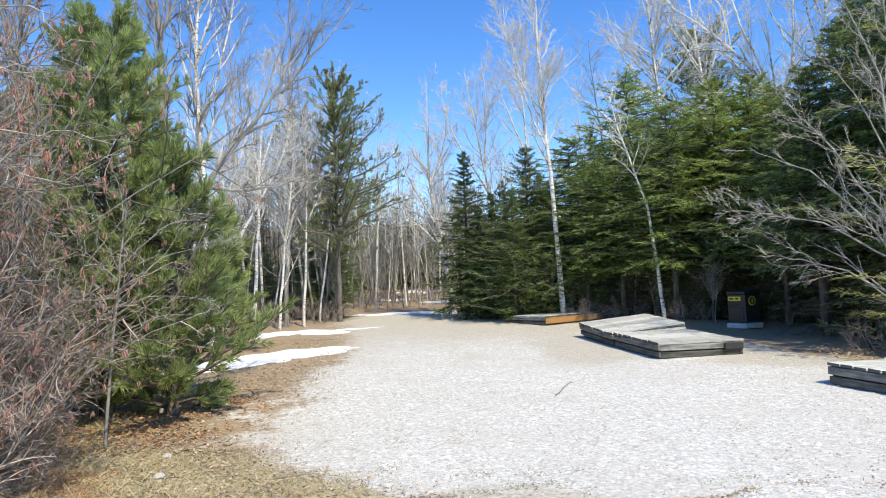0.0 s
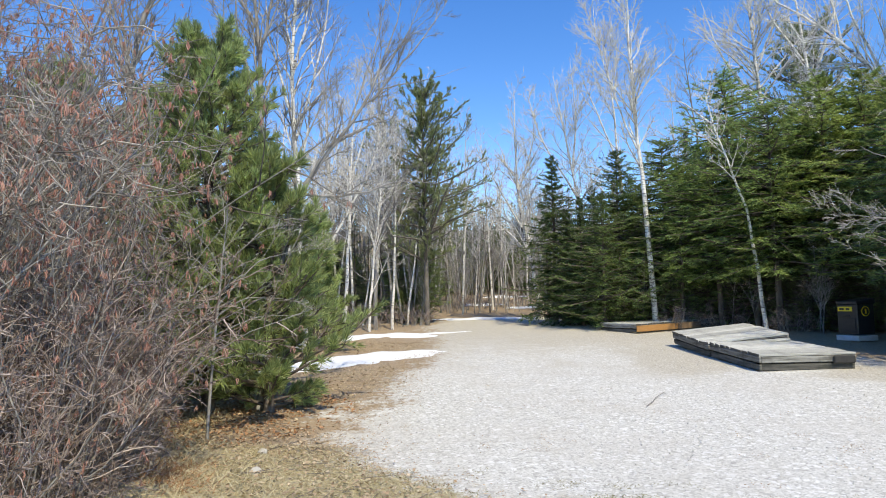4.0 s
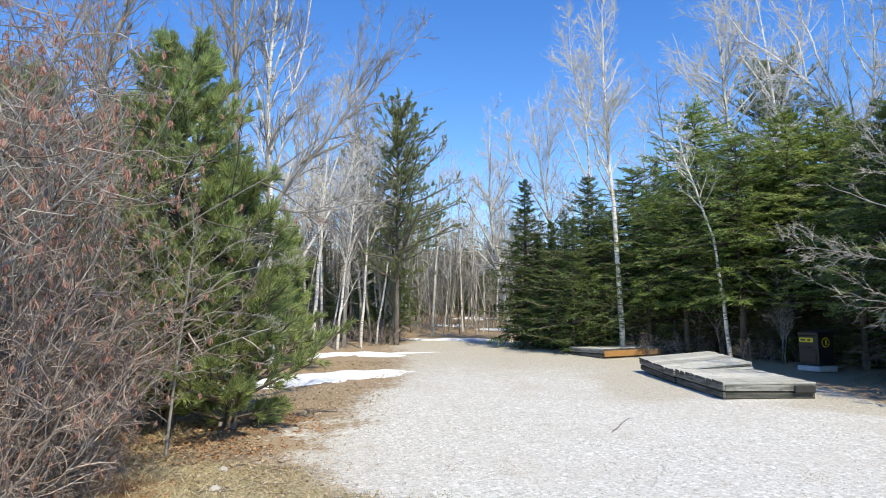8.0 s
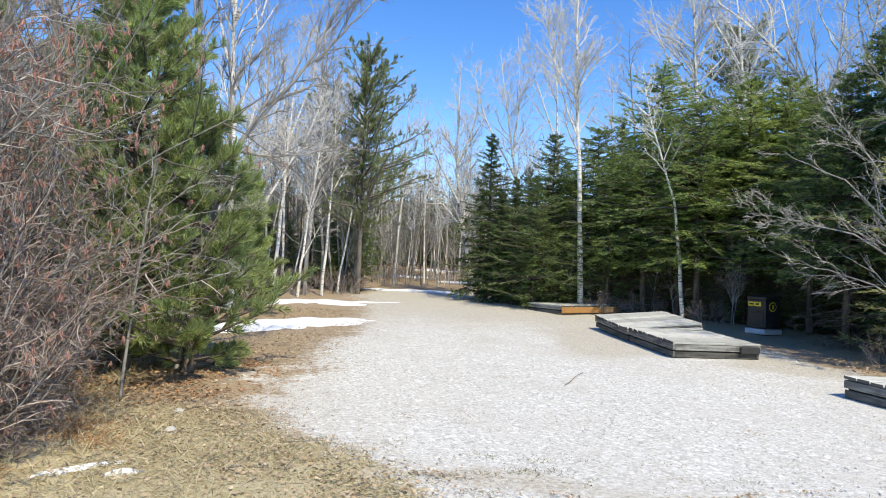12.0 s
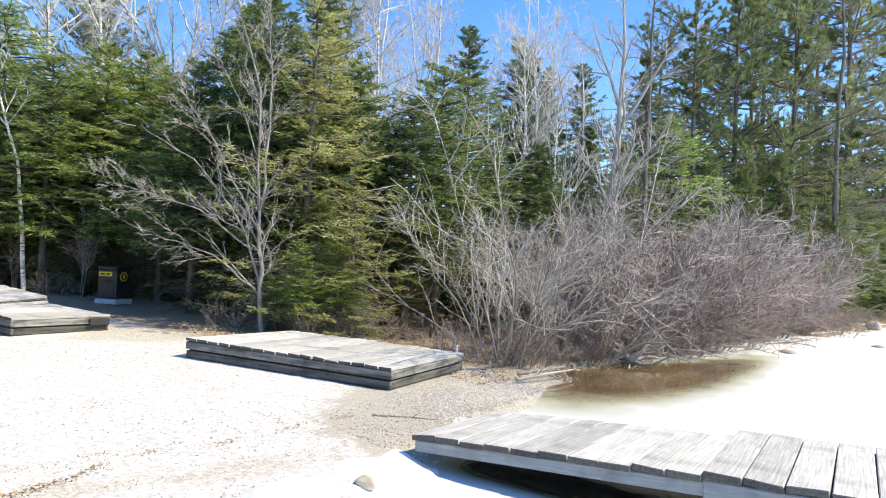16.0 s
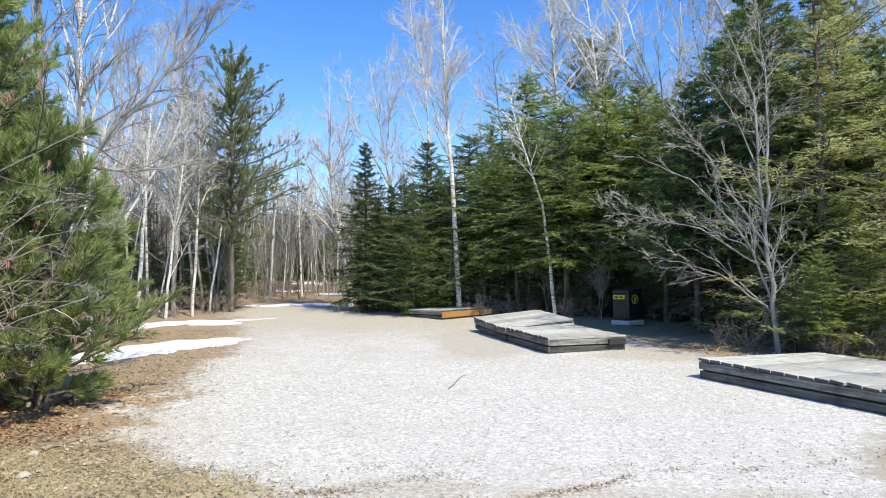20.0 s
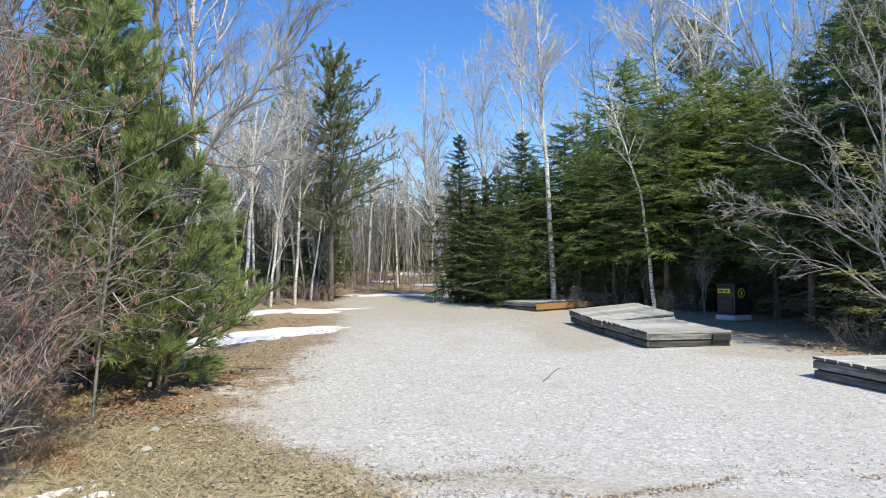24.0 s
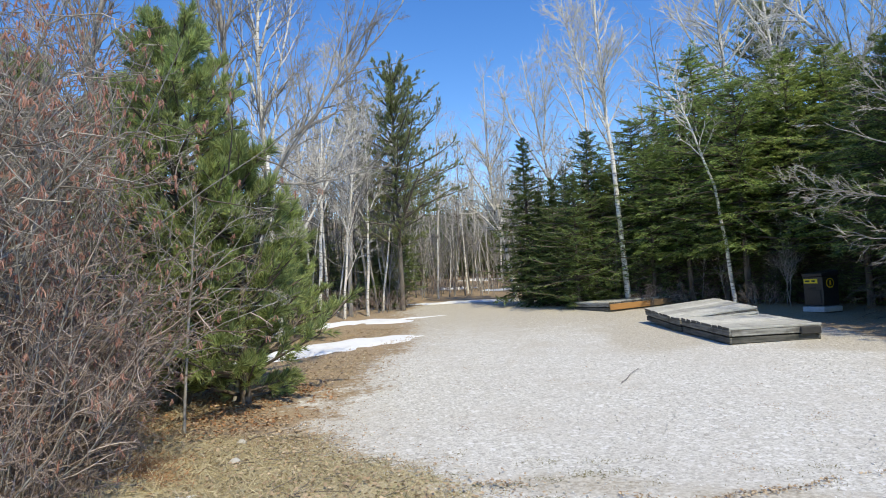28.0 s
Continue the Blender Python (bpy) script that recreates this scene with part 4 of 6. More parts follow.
tall_pine = move(pine("white_pine", "tall weathered white pine with a ragged crown", 9.0, 2.5, 23, low=0.26, whorls=28, per=6, twigs=14, tuft=10, long=0.13, wide=0.015, spire=0.62, ragged=0.75, up=0.30, gaps=0.22, needle=OLIVE_NEEDLE, bark_mat=GREY_BROWN, girth=0.75), -17.7, 23.0, 0, reach(18.2, 23.0) / 9.0)
big_pine = move(pine("white_pine", "tall lakeside pine with open layered boughs", 13.5, 2.9, 24, low=0.25, whorls=20, per=5, twigs=11, tuft=11, long=0.2, wide=0.019, spire=0.4, ragged=0.55, up=0.05, gaps=0.3, needle=PINE_DARK), 62.2, 30.0, 0, 1.0)
full_pine = move(pine("white_pine", "tall dense lakeside pine with olive needles", 14.0, 3.3, 25, low=0.14, whorls=26, per=6, twigs=12, tuft=12, long=0.22, wide=0.020, spire=0.45, ragged=0.6, up=0.02, gaps=0.25, needle=OLIVE_NEEDLE, bark_mat=GREY_BROWN), 66.4, 37.0, 40, 1.15)
for tree, az, d, turn, size in ((big_pine, 65.2, 33.0, 100, 1.15), (big_pine, 69.3, 34.0, 200, 1.15), (full_pine, 73.0, 44.0, 40, 1.4), (big_pine, 76.0, 52.5, 300, 1.75), (big_pine, 78.4, 58.0, 160, 1.8), (big_pine, 81.5, 62.0, 20, 1.7), (big_pine, 67.2, 41.0, 250, 1.4), (big_pine, 71.0, 48.0, 10, 1.5), (big_pine, 59.5, 33.0, 50, 1.0), (full_pine, 62.6, 40.0, 300, 0.9)):
    put(tree, az, d, turn, size)
for tree, az, d, turn, size in ((near_pine, -46.5, 12.5, 90, 1.05), (near_pine, -40.0, 16.5, 200, 1.2), (near_pine, -52.0, 12.0, 30, 0.95), (small_pine, -27.2, 16.0, 60, 0.9), (tall_pine, 13.2, 30.0, 80, 1.35)):
    put(tree, az, d, turn, size)

def woods(name, label, tree, places):
    """Far trees that nobody counts, joined into one thing: copies of a tree's meshes at (bearing, distance, turn, size)."""
    me = bpy.data.meshes.new(name)
    g, slots, counts = Geo(), [], []
    for k, child in enumerate(tree.children):
        src = child.data
        v = np.empty(len(src.vertices) * 3, np.float32)
        src.vertices.foreach_get("co", v)
        v = v.reshape(-1, 3)
        q = np.empty(len(src.loops), np.int32)
        src.loops.foreach_get("vertex_index", q)
        q = q.reshape(-1, 4)
        slots.append(src.materials[0])
        for az, d, turn, size in places:
            c, s_ = math.cos(radians(turn)), math.sin(radians(turn))
            w = v * size
            g.add(np.stack([w[:, 0] * c - w[:, 1] * s_, w[:, 0] * s_ + w[:, 1] * c, w[:, 2]], -1) + np.array(spot(az, d)), q)
        counts.append(len(q) * len(places))
    me = g.mesh(name, slots[0])
    for m in slots[1:]:
        me.materials.append(m)
    me.polygons.foreach_set("material_index", np.repeat(np.arange(len(slots)), counts).astype(np.int32))
    return tagged(new(name, me), label, "woods", kind="stuff")


# far woods
rng = np.random.default_rng(5)
far = [(rng.uniform(-46, 26), d, rng.uniform(0, 360), rng.uniform(0.4, 0.95) * d / 44) for d in rng.uniform(29, 62, 62)]
far += [(rng.uniform(-52, -4), rng.uniform(44, 68), rng.uniform(0, 360), rng.uniform(0.7, 1.1)) for _ in range(30)]
far += [(rng.uniform(20, 62), rng.uniform(23, 46), rng.uniform(0, 360), rng.uniform(0.55, 1.0)) for _ in range(24)]
for az in rng.uniform(60, 84, 34):
    d = rng.uniform(36, 60) if az < 74 else rng.uniform(63, 85)
    far.append((az, d, rng.uniform(0, 360), rng.uniform(0.7, 1.2) * d / 44))
for az in rng.uniform(-2, 24, 26):
    put(far_spruce, az, rng.uniform(23, 29), rng.uniform(0, 360), rng.uniform(0.6, 0.85), 0, "dark spruce standing thick behind the front row")
for az in rng.uniform(20, 74, 74):
    d = rng.uniform(20, 30) if az < 58 else rng.uniform(27, 42)
    put(far_spruce, az, d, rng.uniform(0, 360), rng.uniform(0.6, 1.0) * d / 26, 0, "dark spruce standing thick behind the front row")
for az in rng.uniform(57, 76, 30):
    put(far_spruce, az, rng.uniform(44, 56), rng.uniform(0, 360), rng.uniform(1.3, 2.1), 0, "dark spruce standing thick behind the lakeside pines")
for az in rng.uniform(70, 82, 34):
    put(far_spruce, az, rng.uniform(62, 78), rng.uniform(0, 360), rng.uniform(0.6, 1.3), 0, "dark spruce in the woods along the far shore")
for az, d, size in ((29.6, 12.3, 0.28), (32.8, 12.6, 0.33), (27.8, 13.0, 0.24), (31.2, 13.4, 0.42), (24.6, 14.6, 0.3)):
    put(fir_a, az, d, rng.uniform(0, 360), size, 0, "small bright young fir at the edge of the gravel")
for az, d, size in ((9.6, 20.4, 0.42), (11.0, 19.2, 0.36), (12.4, 20.6, 0.5), (13.4, 18.9, 0.34), (14.8, 19.4, 0.44), (16.2, 18.9, 0.4), (17.6, 18.6, 0.45), (19.2, 18.0, 0.4), (20.8, 17.8, 0.46), (22.2, 17.2, 0.4), (8.2, 21.4, 0.45), (15.6, 21.0, 0.6), (18.4, 20.4, 0.6)):
    put(spruce_a, az, d, rng.uniform(0, 360), size, 0, "dark young spruce filling the shade under the firs")
for k in range(34):
    put((spruce_b, fir_b, spruce_a)[k % 3], rng.uniform(-29, -8.5), rng.uniform(24, 29), rng.uniform(0, 360), rng.uniform(0.28, 0.62), 0, "young green conifer among pale trunks")
for _ in range(30):
    put(far_spruce, rng.uniform(-26, -1), rng.uniform(34, 47), rng.uniform(0, 360), rng.uniform(0.5, 0.9), 0, "dark spruce far back between pale trunks")
for k, az in enumerate(rng.uniform(57, 80, 44)):
    d = 27.0 + 1.1 * max(az - 56, 0) + rng.uniform(0, 6)
    put((spruce_a, spruce_c, spruce_b)[k % 3], az, d, rng.uniform(0, 360), rng.uniform(0.75, 1.3) * d / 36, 0, "dark conifer in the woods along the shore")
for _ in range(26):
    put(far_spruce, rng.uniform(-17.6, -5.5), rng.uniform(41.5, 50), rng.uniform(0, 360), rng.uniform(0.55, 0.9), 0, "dark spruce far back beyond the track")
track_rng = np.random.default_rng(77)
for k in range(34):
    put((spruce_b, spruce_a)[k % 2], -17.4 + 11.6 * (k + track_rng.uniform(0, 1)) / 34, track_rng.uniform(41.2, 47), track_rng.uniform(0, 360), track_rng.uniform(0.4, 0.85), 0, "dark green conifer among pale trunks beyond the track")
woods("far_spruce_woods", "far spruces standing thick behind grey trunks", far_spruce, far)
young_spruce = far_spruce
for _ in range(60):
    put(young_spruce, rng.uniform(-33, -5), rng.uniform(24.5, 36), rng.uniform(0, 360), rng.uniform(0.25, 0.7), 0, "young green spruce in the undergrowth", name="spruce_sapling")
for _ in range(34):
    put(young_spruce, rng.uniform(16, 58), rng.uniform(20, 30), rng.uniform(0, 360), rng.uniform(0.3, 0.65), 0, "young green spruce in the undergrowth", name="spruce_sapling")


# birches
def from_sky(points, d):
    """A bent stem by bearings and elevations, at a distance; the first point stands on the ground."""
    q = [towards(az, el, d) for az, el in points]
    base = np.array(spot(points[0][0], d))
    q[0] = base + np.array([0, 0, -0.05])
    return base, [p - base for p in q]


def standing(name, label, stems, d, radii, seed, wood, twig, **kw):
    """A tree whose stems are given by bearings and elevations; all start from the first one's foot."""
    base, first = from_sky(stems[0], d)
    lines = [first]
    for s in stems[1:]:
        lines.append([towards(az, el, d) - base for az, el in s])
    tree = bare_tree(name, label, lines, radii, seed, wood, twig, **kw)
    tree.location = base
    return tree


standing("birch_tree", "tall white paper birch with fine bare twigs", [[(1.4, -1.9), (1.1, 5.0), (0.8, 11.3), (0.2, 16.8), (0.15, 22.5), (0.1, 27.0)], [(0.5, 12.2), (-0.6, 14.6), (-1.8, 18.7), (-2.6, 21.8), (-2.7, 25.5)]], 19.5, [0.085, 0.034], 131, BIRCH, BIRCH_TWIG, limb_r=0.34, limbs=32, limb_len=0.20, limb_from=0.32, angle=(0.45, 0.95), second=9, third=5)
standing("birch_tree", "white birch with forked bare crown", [[(-7.9, -1.4), (-8.6, 3.0), (-9.5, 7.0), (-9.7, 12.0), (-9.8, 18.0)], [(-9.3, 6.0), (-11.5, 10.0), (-12.8, 13.0)], [(-9.6, 9.0), (-8.2, 13.0), (-7.9, 16.0)]], 25.0, [0.094, 0.043, 0.043], 32, BIRCH, BIRCH_TWIG, limbs=19, limb_len=0.25, second=8, third=5)
standing("birch_tree", "white birch with long rising limbs", [[(-2.5, -1.6), (-4.0, 5.4), (-5.0, 11.0), (-6.3, 18.6)], [(-4.6, 8.5), (-7.5, 13.5), (-8.8, 18.0)], [(-4.9, 10.5), (-4.4, 15.0), (-4.8, 20.0)]], 24.0, [0.079, 0.043, 0.043], 33, BIRCH, BIRCH_TWIG, limbs=19, limb_len=0.25, second=8, third=5)
standing("birch_tree", "slender white birch behind dark spruces", [[(-0.2, -1.8), (-0.5, 4.3), (-1.0, 11.0), (-1.5, 18.3), (-2.2, 22.0)], [(-1.0, 11.0), (-2.9, 16.0), (-4.4, 19.5)]], 22.5, [0.065, 0.036], 34, BIRCH, BIRCH_TWIG, limbs=20, limb_len=0.24, second=8, third=5)
standing("birch_tree", "broken leaning birch with a pale trunk", [[(9.6, -2.0), (9.0, 4.0), (8.5, 7.1), (6.3, 14.0), (5.8, 17.4)], [(6.5, 13.4), (4.2, 15.6), (2.4, 15.8)], [(6.1, 15.5), (7.0, 18.5)]], 18.2, [0.054, 0.029, 0.022], 35, BIRCH, BIRCH_TWIG, limbs=9, limb_len=0.2, limb_from=0.55, second=6, third=5)
standing("birch_tree", "tall white birch rising above the firs", [[(10.5, -1.5), (10.2, 13.1), (9.7, 20.2), (9.3, 27.0)], [(9.8, 14.5), (7.2, 19.0), (6.0, 23.0)], [(9.6, 16.5), (11.6, 21.0), (12.0, 26.0)]], 25.0, [0.105, 0.055, 0.05], 36, BIRCH, BIRCH_TWIG, limbs=20, limb_len=0.22, limb_from=0.4, second=8, third=5)
standing("birch_tree", "white birch with long limbs sweeping sideways", [[(18.6, -1.5), (19.1, 9.0), (19.2, 13.5), (17.1, 16.7), (14.3, 19.4), (11.3, 22.2), (9.2, 24.7)], [(18.4, 15.0), (16.5, 19.8), (15.7, 22.4), (15.1, 25.5)], [(19.1, 13.7), (20.3, 16.8), (20.3, 21.7), (20.1, 26.0)], [(15.8, 18.0), (15.4, 21.0), (13.6, 24.0), (12.8, 27.0)], [(20.2, 17.2), (18.6, 20.5), (18.2, 25.0)]], 23.0, [0.095, 0.045, 0.05, 0.036, 0.036], 37, BIRCH, BIRCH_TWIG, limbs=13, limb_len=0.2, limb_from=0.3, second=8, third=5, limb_r=0.42, crook=0.005)
standing("birch_tree", "white birch with a forked crown behind the firs", [[(21.6, -1.5), (21.8, 10.0), (22.0, 17.0), (22.6, 19.8), (22.5, 26.0)], [(21.9, 14.5), (23.6, 19.0), (24.4, 25.0)], [(22.0, 16.0), (21.2, 20.0), (21.4, 25.0)]], 22.0, [0.10, 0.05, 0.045], 137, BIRCH, BIRCH_TWIG, limbs=14, limb_len=0.2, limb_from=0.4, second=7, third=5)
standing("birch_tree", "white birch with many pale limbs behind the firs", [[(14.4, -1.5), (14.2, 9.0), (13.4, 16.0), (13.2, 20.0), (12.2, 27.0)], [(13.5, 15.0), (15.0, 19.0), (16.8, 25.0)], [(13.3, 17.0), (11.0, 21.0), (9.6, 26.0)]], 25.0, [0.10, 0.055, 0.05], 138, BIRCH, BIRCH_TWIG, limbs=14, limb_len=0.2, limb_from=0.35, second=7, third=5)
standing("birch_tree", "white birch trunk beyond the lot", [[(-24.9, -2.3), (-24.4, 4.0), (-24.2, 9.0), (-23.9, 14.2), (-23.5, 20.0)], [(-24.1, 10.5), (-22.4, 15.5), (-21.6, 20.0)]], 20.0, [0.061, 0.029], 38, BIRCH, BIRCH_TWIG, limbs=19, limb_len=0.22, limb_from=0.45, second=8, third=5)
standing("birch_tree", "thin curved birch trunk", [[(-22.7, -2.4), (-22.4, 2.0), (-21.5, 9.5), (-21.0, 15.0)], [(-22.5, 0.5), (-20.8, 4.2)]], 21.0, [0.050, 0.022], 39, BIRCH, BIRCH_TWIG, limbs=18, limb_len=0.25, limb_from=0.4, second=8, third=5)
standing("birch_tree", "thin straight birch trunk", [[(-20.7, -2.3), (-20.4, 4.0), (-20.2, 9.6), (-20.4, 16.0)]], 21.5, [0.050], 40, BIRCH, BIRCH_TWIG, limbs=27, limb_len=0.25, limb_from=0.4, second=8, third=5)
standing("birch_tree", "leaning clump of white birch stems", [[(-30.5, -2.6), (-29.6, 1.5), (-28.8, 3.8), (-26.0, 10.4), (-24.8, 15.0)], [(-30.2, -1.5), (-29.6, 4.0), (-27.6, 10.0), (-26.6, 15.0)], [(-30.0, -2.0), (-28.0, 3.0), (-26.7, 6.5), (-25.0, 11.5)], [(-30.4, -1.0), (-30.6, 5.0), (-29.4, 12.0)]], 19.0, [0.054, 0.047, 0.043, 0.043], 41, BIRCH, BIRCH_TWIG, limbs=15, limb_len=0.2, limb_from=0.45, second=8, third=5)
standing("birch_tree", "white birch bending over the track edge", [[(-28.3, -2.5), (-26.5, 3.8), (-24.2, 8.0), (-21.9, 12.4), (-21.2, 15.5)]], 18.0, [0.050], 42, BIRCH, BIRCH_TWIG, limbs=25, limb_len=0.22, limb_from=0.45, second=8, third=5)

# maple with a long low limb over the turf
standing("maple_tree", "leaning grey maple with long spreading bare limbs", [
    [(-31.8, -7.0), (-30.9, -1.0), (-30.2, 3.0), (-28.9, 9.8), (-24.8, 13.8), (-22.4, 16.7), (-20.1, 21.6), (-19.2, 27.0)],
    [(-28.8, 9.4), (-28.9, 13.0), (-29.4, 17.0), (-29.6, 23.0)],
    [(-28.9, 9.2), (-26.6, 9.0), (-24.6, 8.9), (-21.8, 9.7), (-18.8, 10.6), (-14.0, 9.6)],
    [(-29.6, 6.5), (-26.5, 4.8), (-23.0, 1.9), (-20.0, 1.0)],
    [(-22.2, 17.0), (-19.6, 20.0), (-17.0, 22.6), (-15.0, 25.8)],
    [(-21.8, 18.0), (-18.0, 18.6), (-13.4, 19.8)],
    [(-24.4, 14.4), (-22.8, 19.0), (-21.4, 22.6), (-20.7, 26.0)],
    [(-21.0, 19.6), (-18.6, 23.0), (-17.1, 26.6)],
    [(-28.7, 12.0), (-26.4, 17.0), (-25.2, 23.0)],
    [(-28.8, 10.0), (-31.5, 14.0), (-33.0, 20.0)]],
    9.2, [0.056, 0.020, 0.022, 0.012, 0.020, 0.012, 0.015, 0.014, 0.015, 0.014], 43, GREY_BARK, MAPLE_TWIG, limbs=8, tip=0.05, limb_len=0.15, limb_from=0.2, rise=0.03, wob=0.08, angle=(0.35, 0.8), second=7, third=5, twig_r=0.0024, limb_r=0.2, crook=0.004)
# tall hardwoods rising behind the young pine
standing("birch_tree", "tall birch with a pale upper trunk and ascending dark twigs", [
    [(-28.0, -3.0), (-28.6, 9.8), (-29.2, 18.0), (-28.7, 26.0), (-28.2, 33.0)],
    [(-29.0, 13.0), (-27.0, 19.0), (-25.8, 25.0), (-25.2, 31.0)], [(-29.2, 16.0), (-31.0, 22.0), (-31.6, 30.0)],
    [(-29.1, 18.5), (-27.6, 24.0), (-26.8, 31.0)]], 15.5, [0.085, 0.034, 0.034, 0.03], 141, BIRCH, MAPLE_TWIG, limbs=18, tip=0.05, limb_len=0.17, limb_from=0.28, rise=0.035, wob=0.08, angle=(0.35, 0.75), second=8, third=5, twig_r=0.004)
standing("maple_tree", "tall grey maple with steep ascending limbs", [
    [(-31.0, -3.0), (-31.4, 10.0), (-31.7, 19.3), (-32.3, 25.0), (-31.8, 33.0)],
    [(-31.6, 15.0), (-33.6, 22.0), (-34.2, 30.0)], [(-31.8, 20.0), (-30.4, 26.0), (-30.0, 32.0)]],
    15.0, [0.10, 0.045, 0.04], 142, GREY_BARK, MAPLE_TWIG, limbs=18, tip=0.05, limb_len=0.18, limb_from=0.3, rise=0.035, wob=0.08, angle=(0.35, 0.75), second=8, third=5, twig_r=0.004)
standing("maple_tree", "dark forked hardwood above the alder thicket", [
    [(-41.2, -3.0), (-41.6, 10.0), (-41.8, 19.2), (-40.2, 24.6), (-38.6, 29.5)],
    [(-41.8, 18.0), (-43.4, 23.0), (-45.1, 28.5)], [(-41.8, 16.0), (-42.4, 22.0), (-42.6, 29.0)], [(-40.6, 23.6), (-39.8, 27.0), (-39.9, 31.0)]],
    13.5, [0.085, 0.04, 0.035, 0.03], 143, MAPLE_BARK, MAPLE_TWIG, limbs=14, tip=0.05, limb_len=0.18, limb_from=0.3, rise=0.035, wob=0.08, angle=(0.4, 0.85), second=7, third=5, twig_r=0.004)
standing("maple_tree", "tall crowded hardwood with a twiggy brown crown", [
    [(26.2, -2.0), (25.6, 12.0), (25.0, 20.0), (24.6, 30.0)], [(25.2, 17.0), (22.4, 23.0), (20.6, 29.0)], [(25.1, 19.0), (26.8, 25.0), (27.6, 31.0)]],
    21.0, [0.12, 0.06, 0.055], 144, PALE_BARK, MAPLE_TWIG, limbs=18, limb_len=0.18, limb_from=0.4, second=8, third=5)
# generic far birches and grey maples, copied
birch_a = bare_tree("birch_tree", "pale birch trunk in the woods", [trunk_line(9.0, (0.04, 0.0), 0.05, seed=51)], [0.055], 51, BIRCH, BIRCH_TWIG, limbs=38, limb_len=0.2, limb_from=0.4, second=6, third=5, twig_r=0.0055)
birch_b = bare_tree("birch_tree", "forked pale birch in the woods", [trunk_line(8.5, (-0.06, 0.03), 0.06, seed=52), np.array([[-0.2, 0.1, 3.4], [0.3, 0.2, 5.2], [1.1, 0.3, 8.2]])], [0.055, 0.035], 52, BIRCH, BIRCH_TWIG, limbs=18, limb_len=0.22, limb_from=0.35, second=5, third=4, twig_r=0.0055)
birch_c = bare_tree("birch_tree", "slim white birch pole crowded in the woods", [trunk_line(8.0, (0.07, 0.02), 0.06, seed=56)], [0.042], 56, BIRCH, BIRCH_TWIG, limbs=22, limb_len=0.16, limb_from=0.45, second=5, third=4, sides=6, twig_r=0.005)
grey_c = bare_tree("sapling", "slim grey pole of a young hardwood in the woods", [trunk_line(7.5, (0.05, 0.03), 0.06, seed=57)], [0.045], 57, GREY_BARK, GREY_TWIG, limbs=20, limb_len=0.16, limb_from=0.3, second=5, third=4, sides=6, twig_r=0.005)
brown_c = bare_tree("dead_spruce", "dead brown spruce pole with short snapped twigs", [trunk_line(6.5, (0.01, 0.02), 0.02, seed=58)], [0.05], 58, GREY_BROWN, BROWN_TWIG, limbs=60, limb_len=0.09, limb_from=0.08, angle=(1.2, 1.7), rise=-0.02, second=3, third=2, sides=6, twig_r=0.005)
move(grey_c, -13.2, 30.0)
move(brown_c, -21.6, 24.6)
rng = np.random.default_rng(18)
for _ in range(20):
    az = rng.uniform(2, 40)
    put(brown_c, az, rng.uniform(18.5, 23) + (3.0 if az < 11 else 0.0), rng.uniform(0, 360), rng.uniform(0.4, 0.8))
grey_a = bare_tree("maple_tree", "bare grey hardwood in the woods", [trunk_line(9.5, (0.02, 0.03), 0.05, seed=53)], [0.07], 53, GREY_BARK, GREY_TWIG, limbs=36, limb_len=0.24, limb_from=0.3, second=6, third=5, twig_r=0.0055)
grey_b = bare_tree("sapling", "thin bare sapling in the undergrowth", [trunk_line(4.5, (0.05, 0.02), 0.07, seed=54)], [0.022], 54, GREY_BARK, GREY_TWIG, limbs=26, limb_len=0.25, limb_from=0.15, second=4, third=2, twig_r=0.0045, slim=True)
move(birch_a, -14.6, 29.0)
move(birch_b, -12.0, 31.0)
move(grey_a, -36.0, 17.0)
move(grey_b, -16.0, 29.5)
rng = np.random.default_rng(8)
for az, d in ((-13.9, 27.5), (-15.6, 30), (-17.0, 33), (-18.6, 27), (-11.0, 34), (-22.0, 26), (-23.4, 30), (-26.0, 24), (-28.0, 27), (-30.6, 23), (-33, 22), (-36.0, 25), (-39, 21), (-42, 24), (-46, 20), (-10, 38), (-6.6, 30), (-5.4, 34), (-3.0, 28), (-1.0, 30), (3.6, 25), (5.6, 29), (12.6, 27), (15.4, 30), (19.0, 26), (20.6, 29), (22.4, 25), (24.0, 30), (26.5, 27), (35.2, 22), (33.6, 25), (37.0, 27), (31.0, 24), (45.0, 26), (29.0, 28), (-20.0, 33), (-25, 34), (17.2, 33), (8.0, 32), (1.6, 33)):
    put((birch_a, birch_b, birch_a, grey_a)[int(rng.integers(4))], az + rng.uniform(-0.3, 0.3), d, rng.uniform(0, 360), rng.uniform(0.8, 1.2) * d / 26 * (0.52 if -17 < az < 2 else 1.0), tilt=rng.uniform(-8, 8))
for _ in range(20):
    az = rng.uniform(-50, -19)
    put((grey_a, grey_a, birch_b)[int(rng.integers(3))], az, rng.uniform(21, 30) - 0.02 * (az + 19), rng.uniform(0, 360), rng.uniform(0.75, 1.15))
for _ in range(24):
    put((birch_c, birch_a, birch_b)[int(rng.integers(3))], rng.uniform(24, 60), rng.uniform(22, 32), rng.uniform(0, 360), rng.uniform(1.2, 1.75))
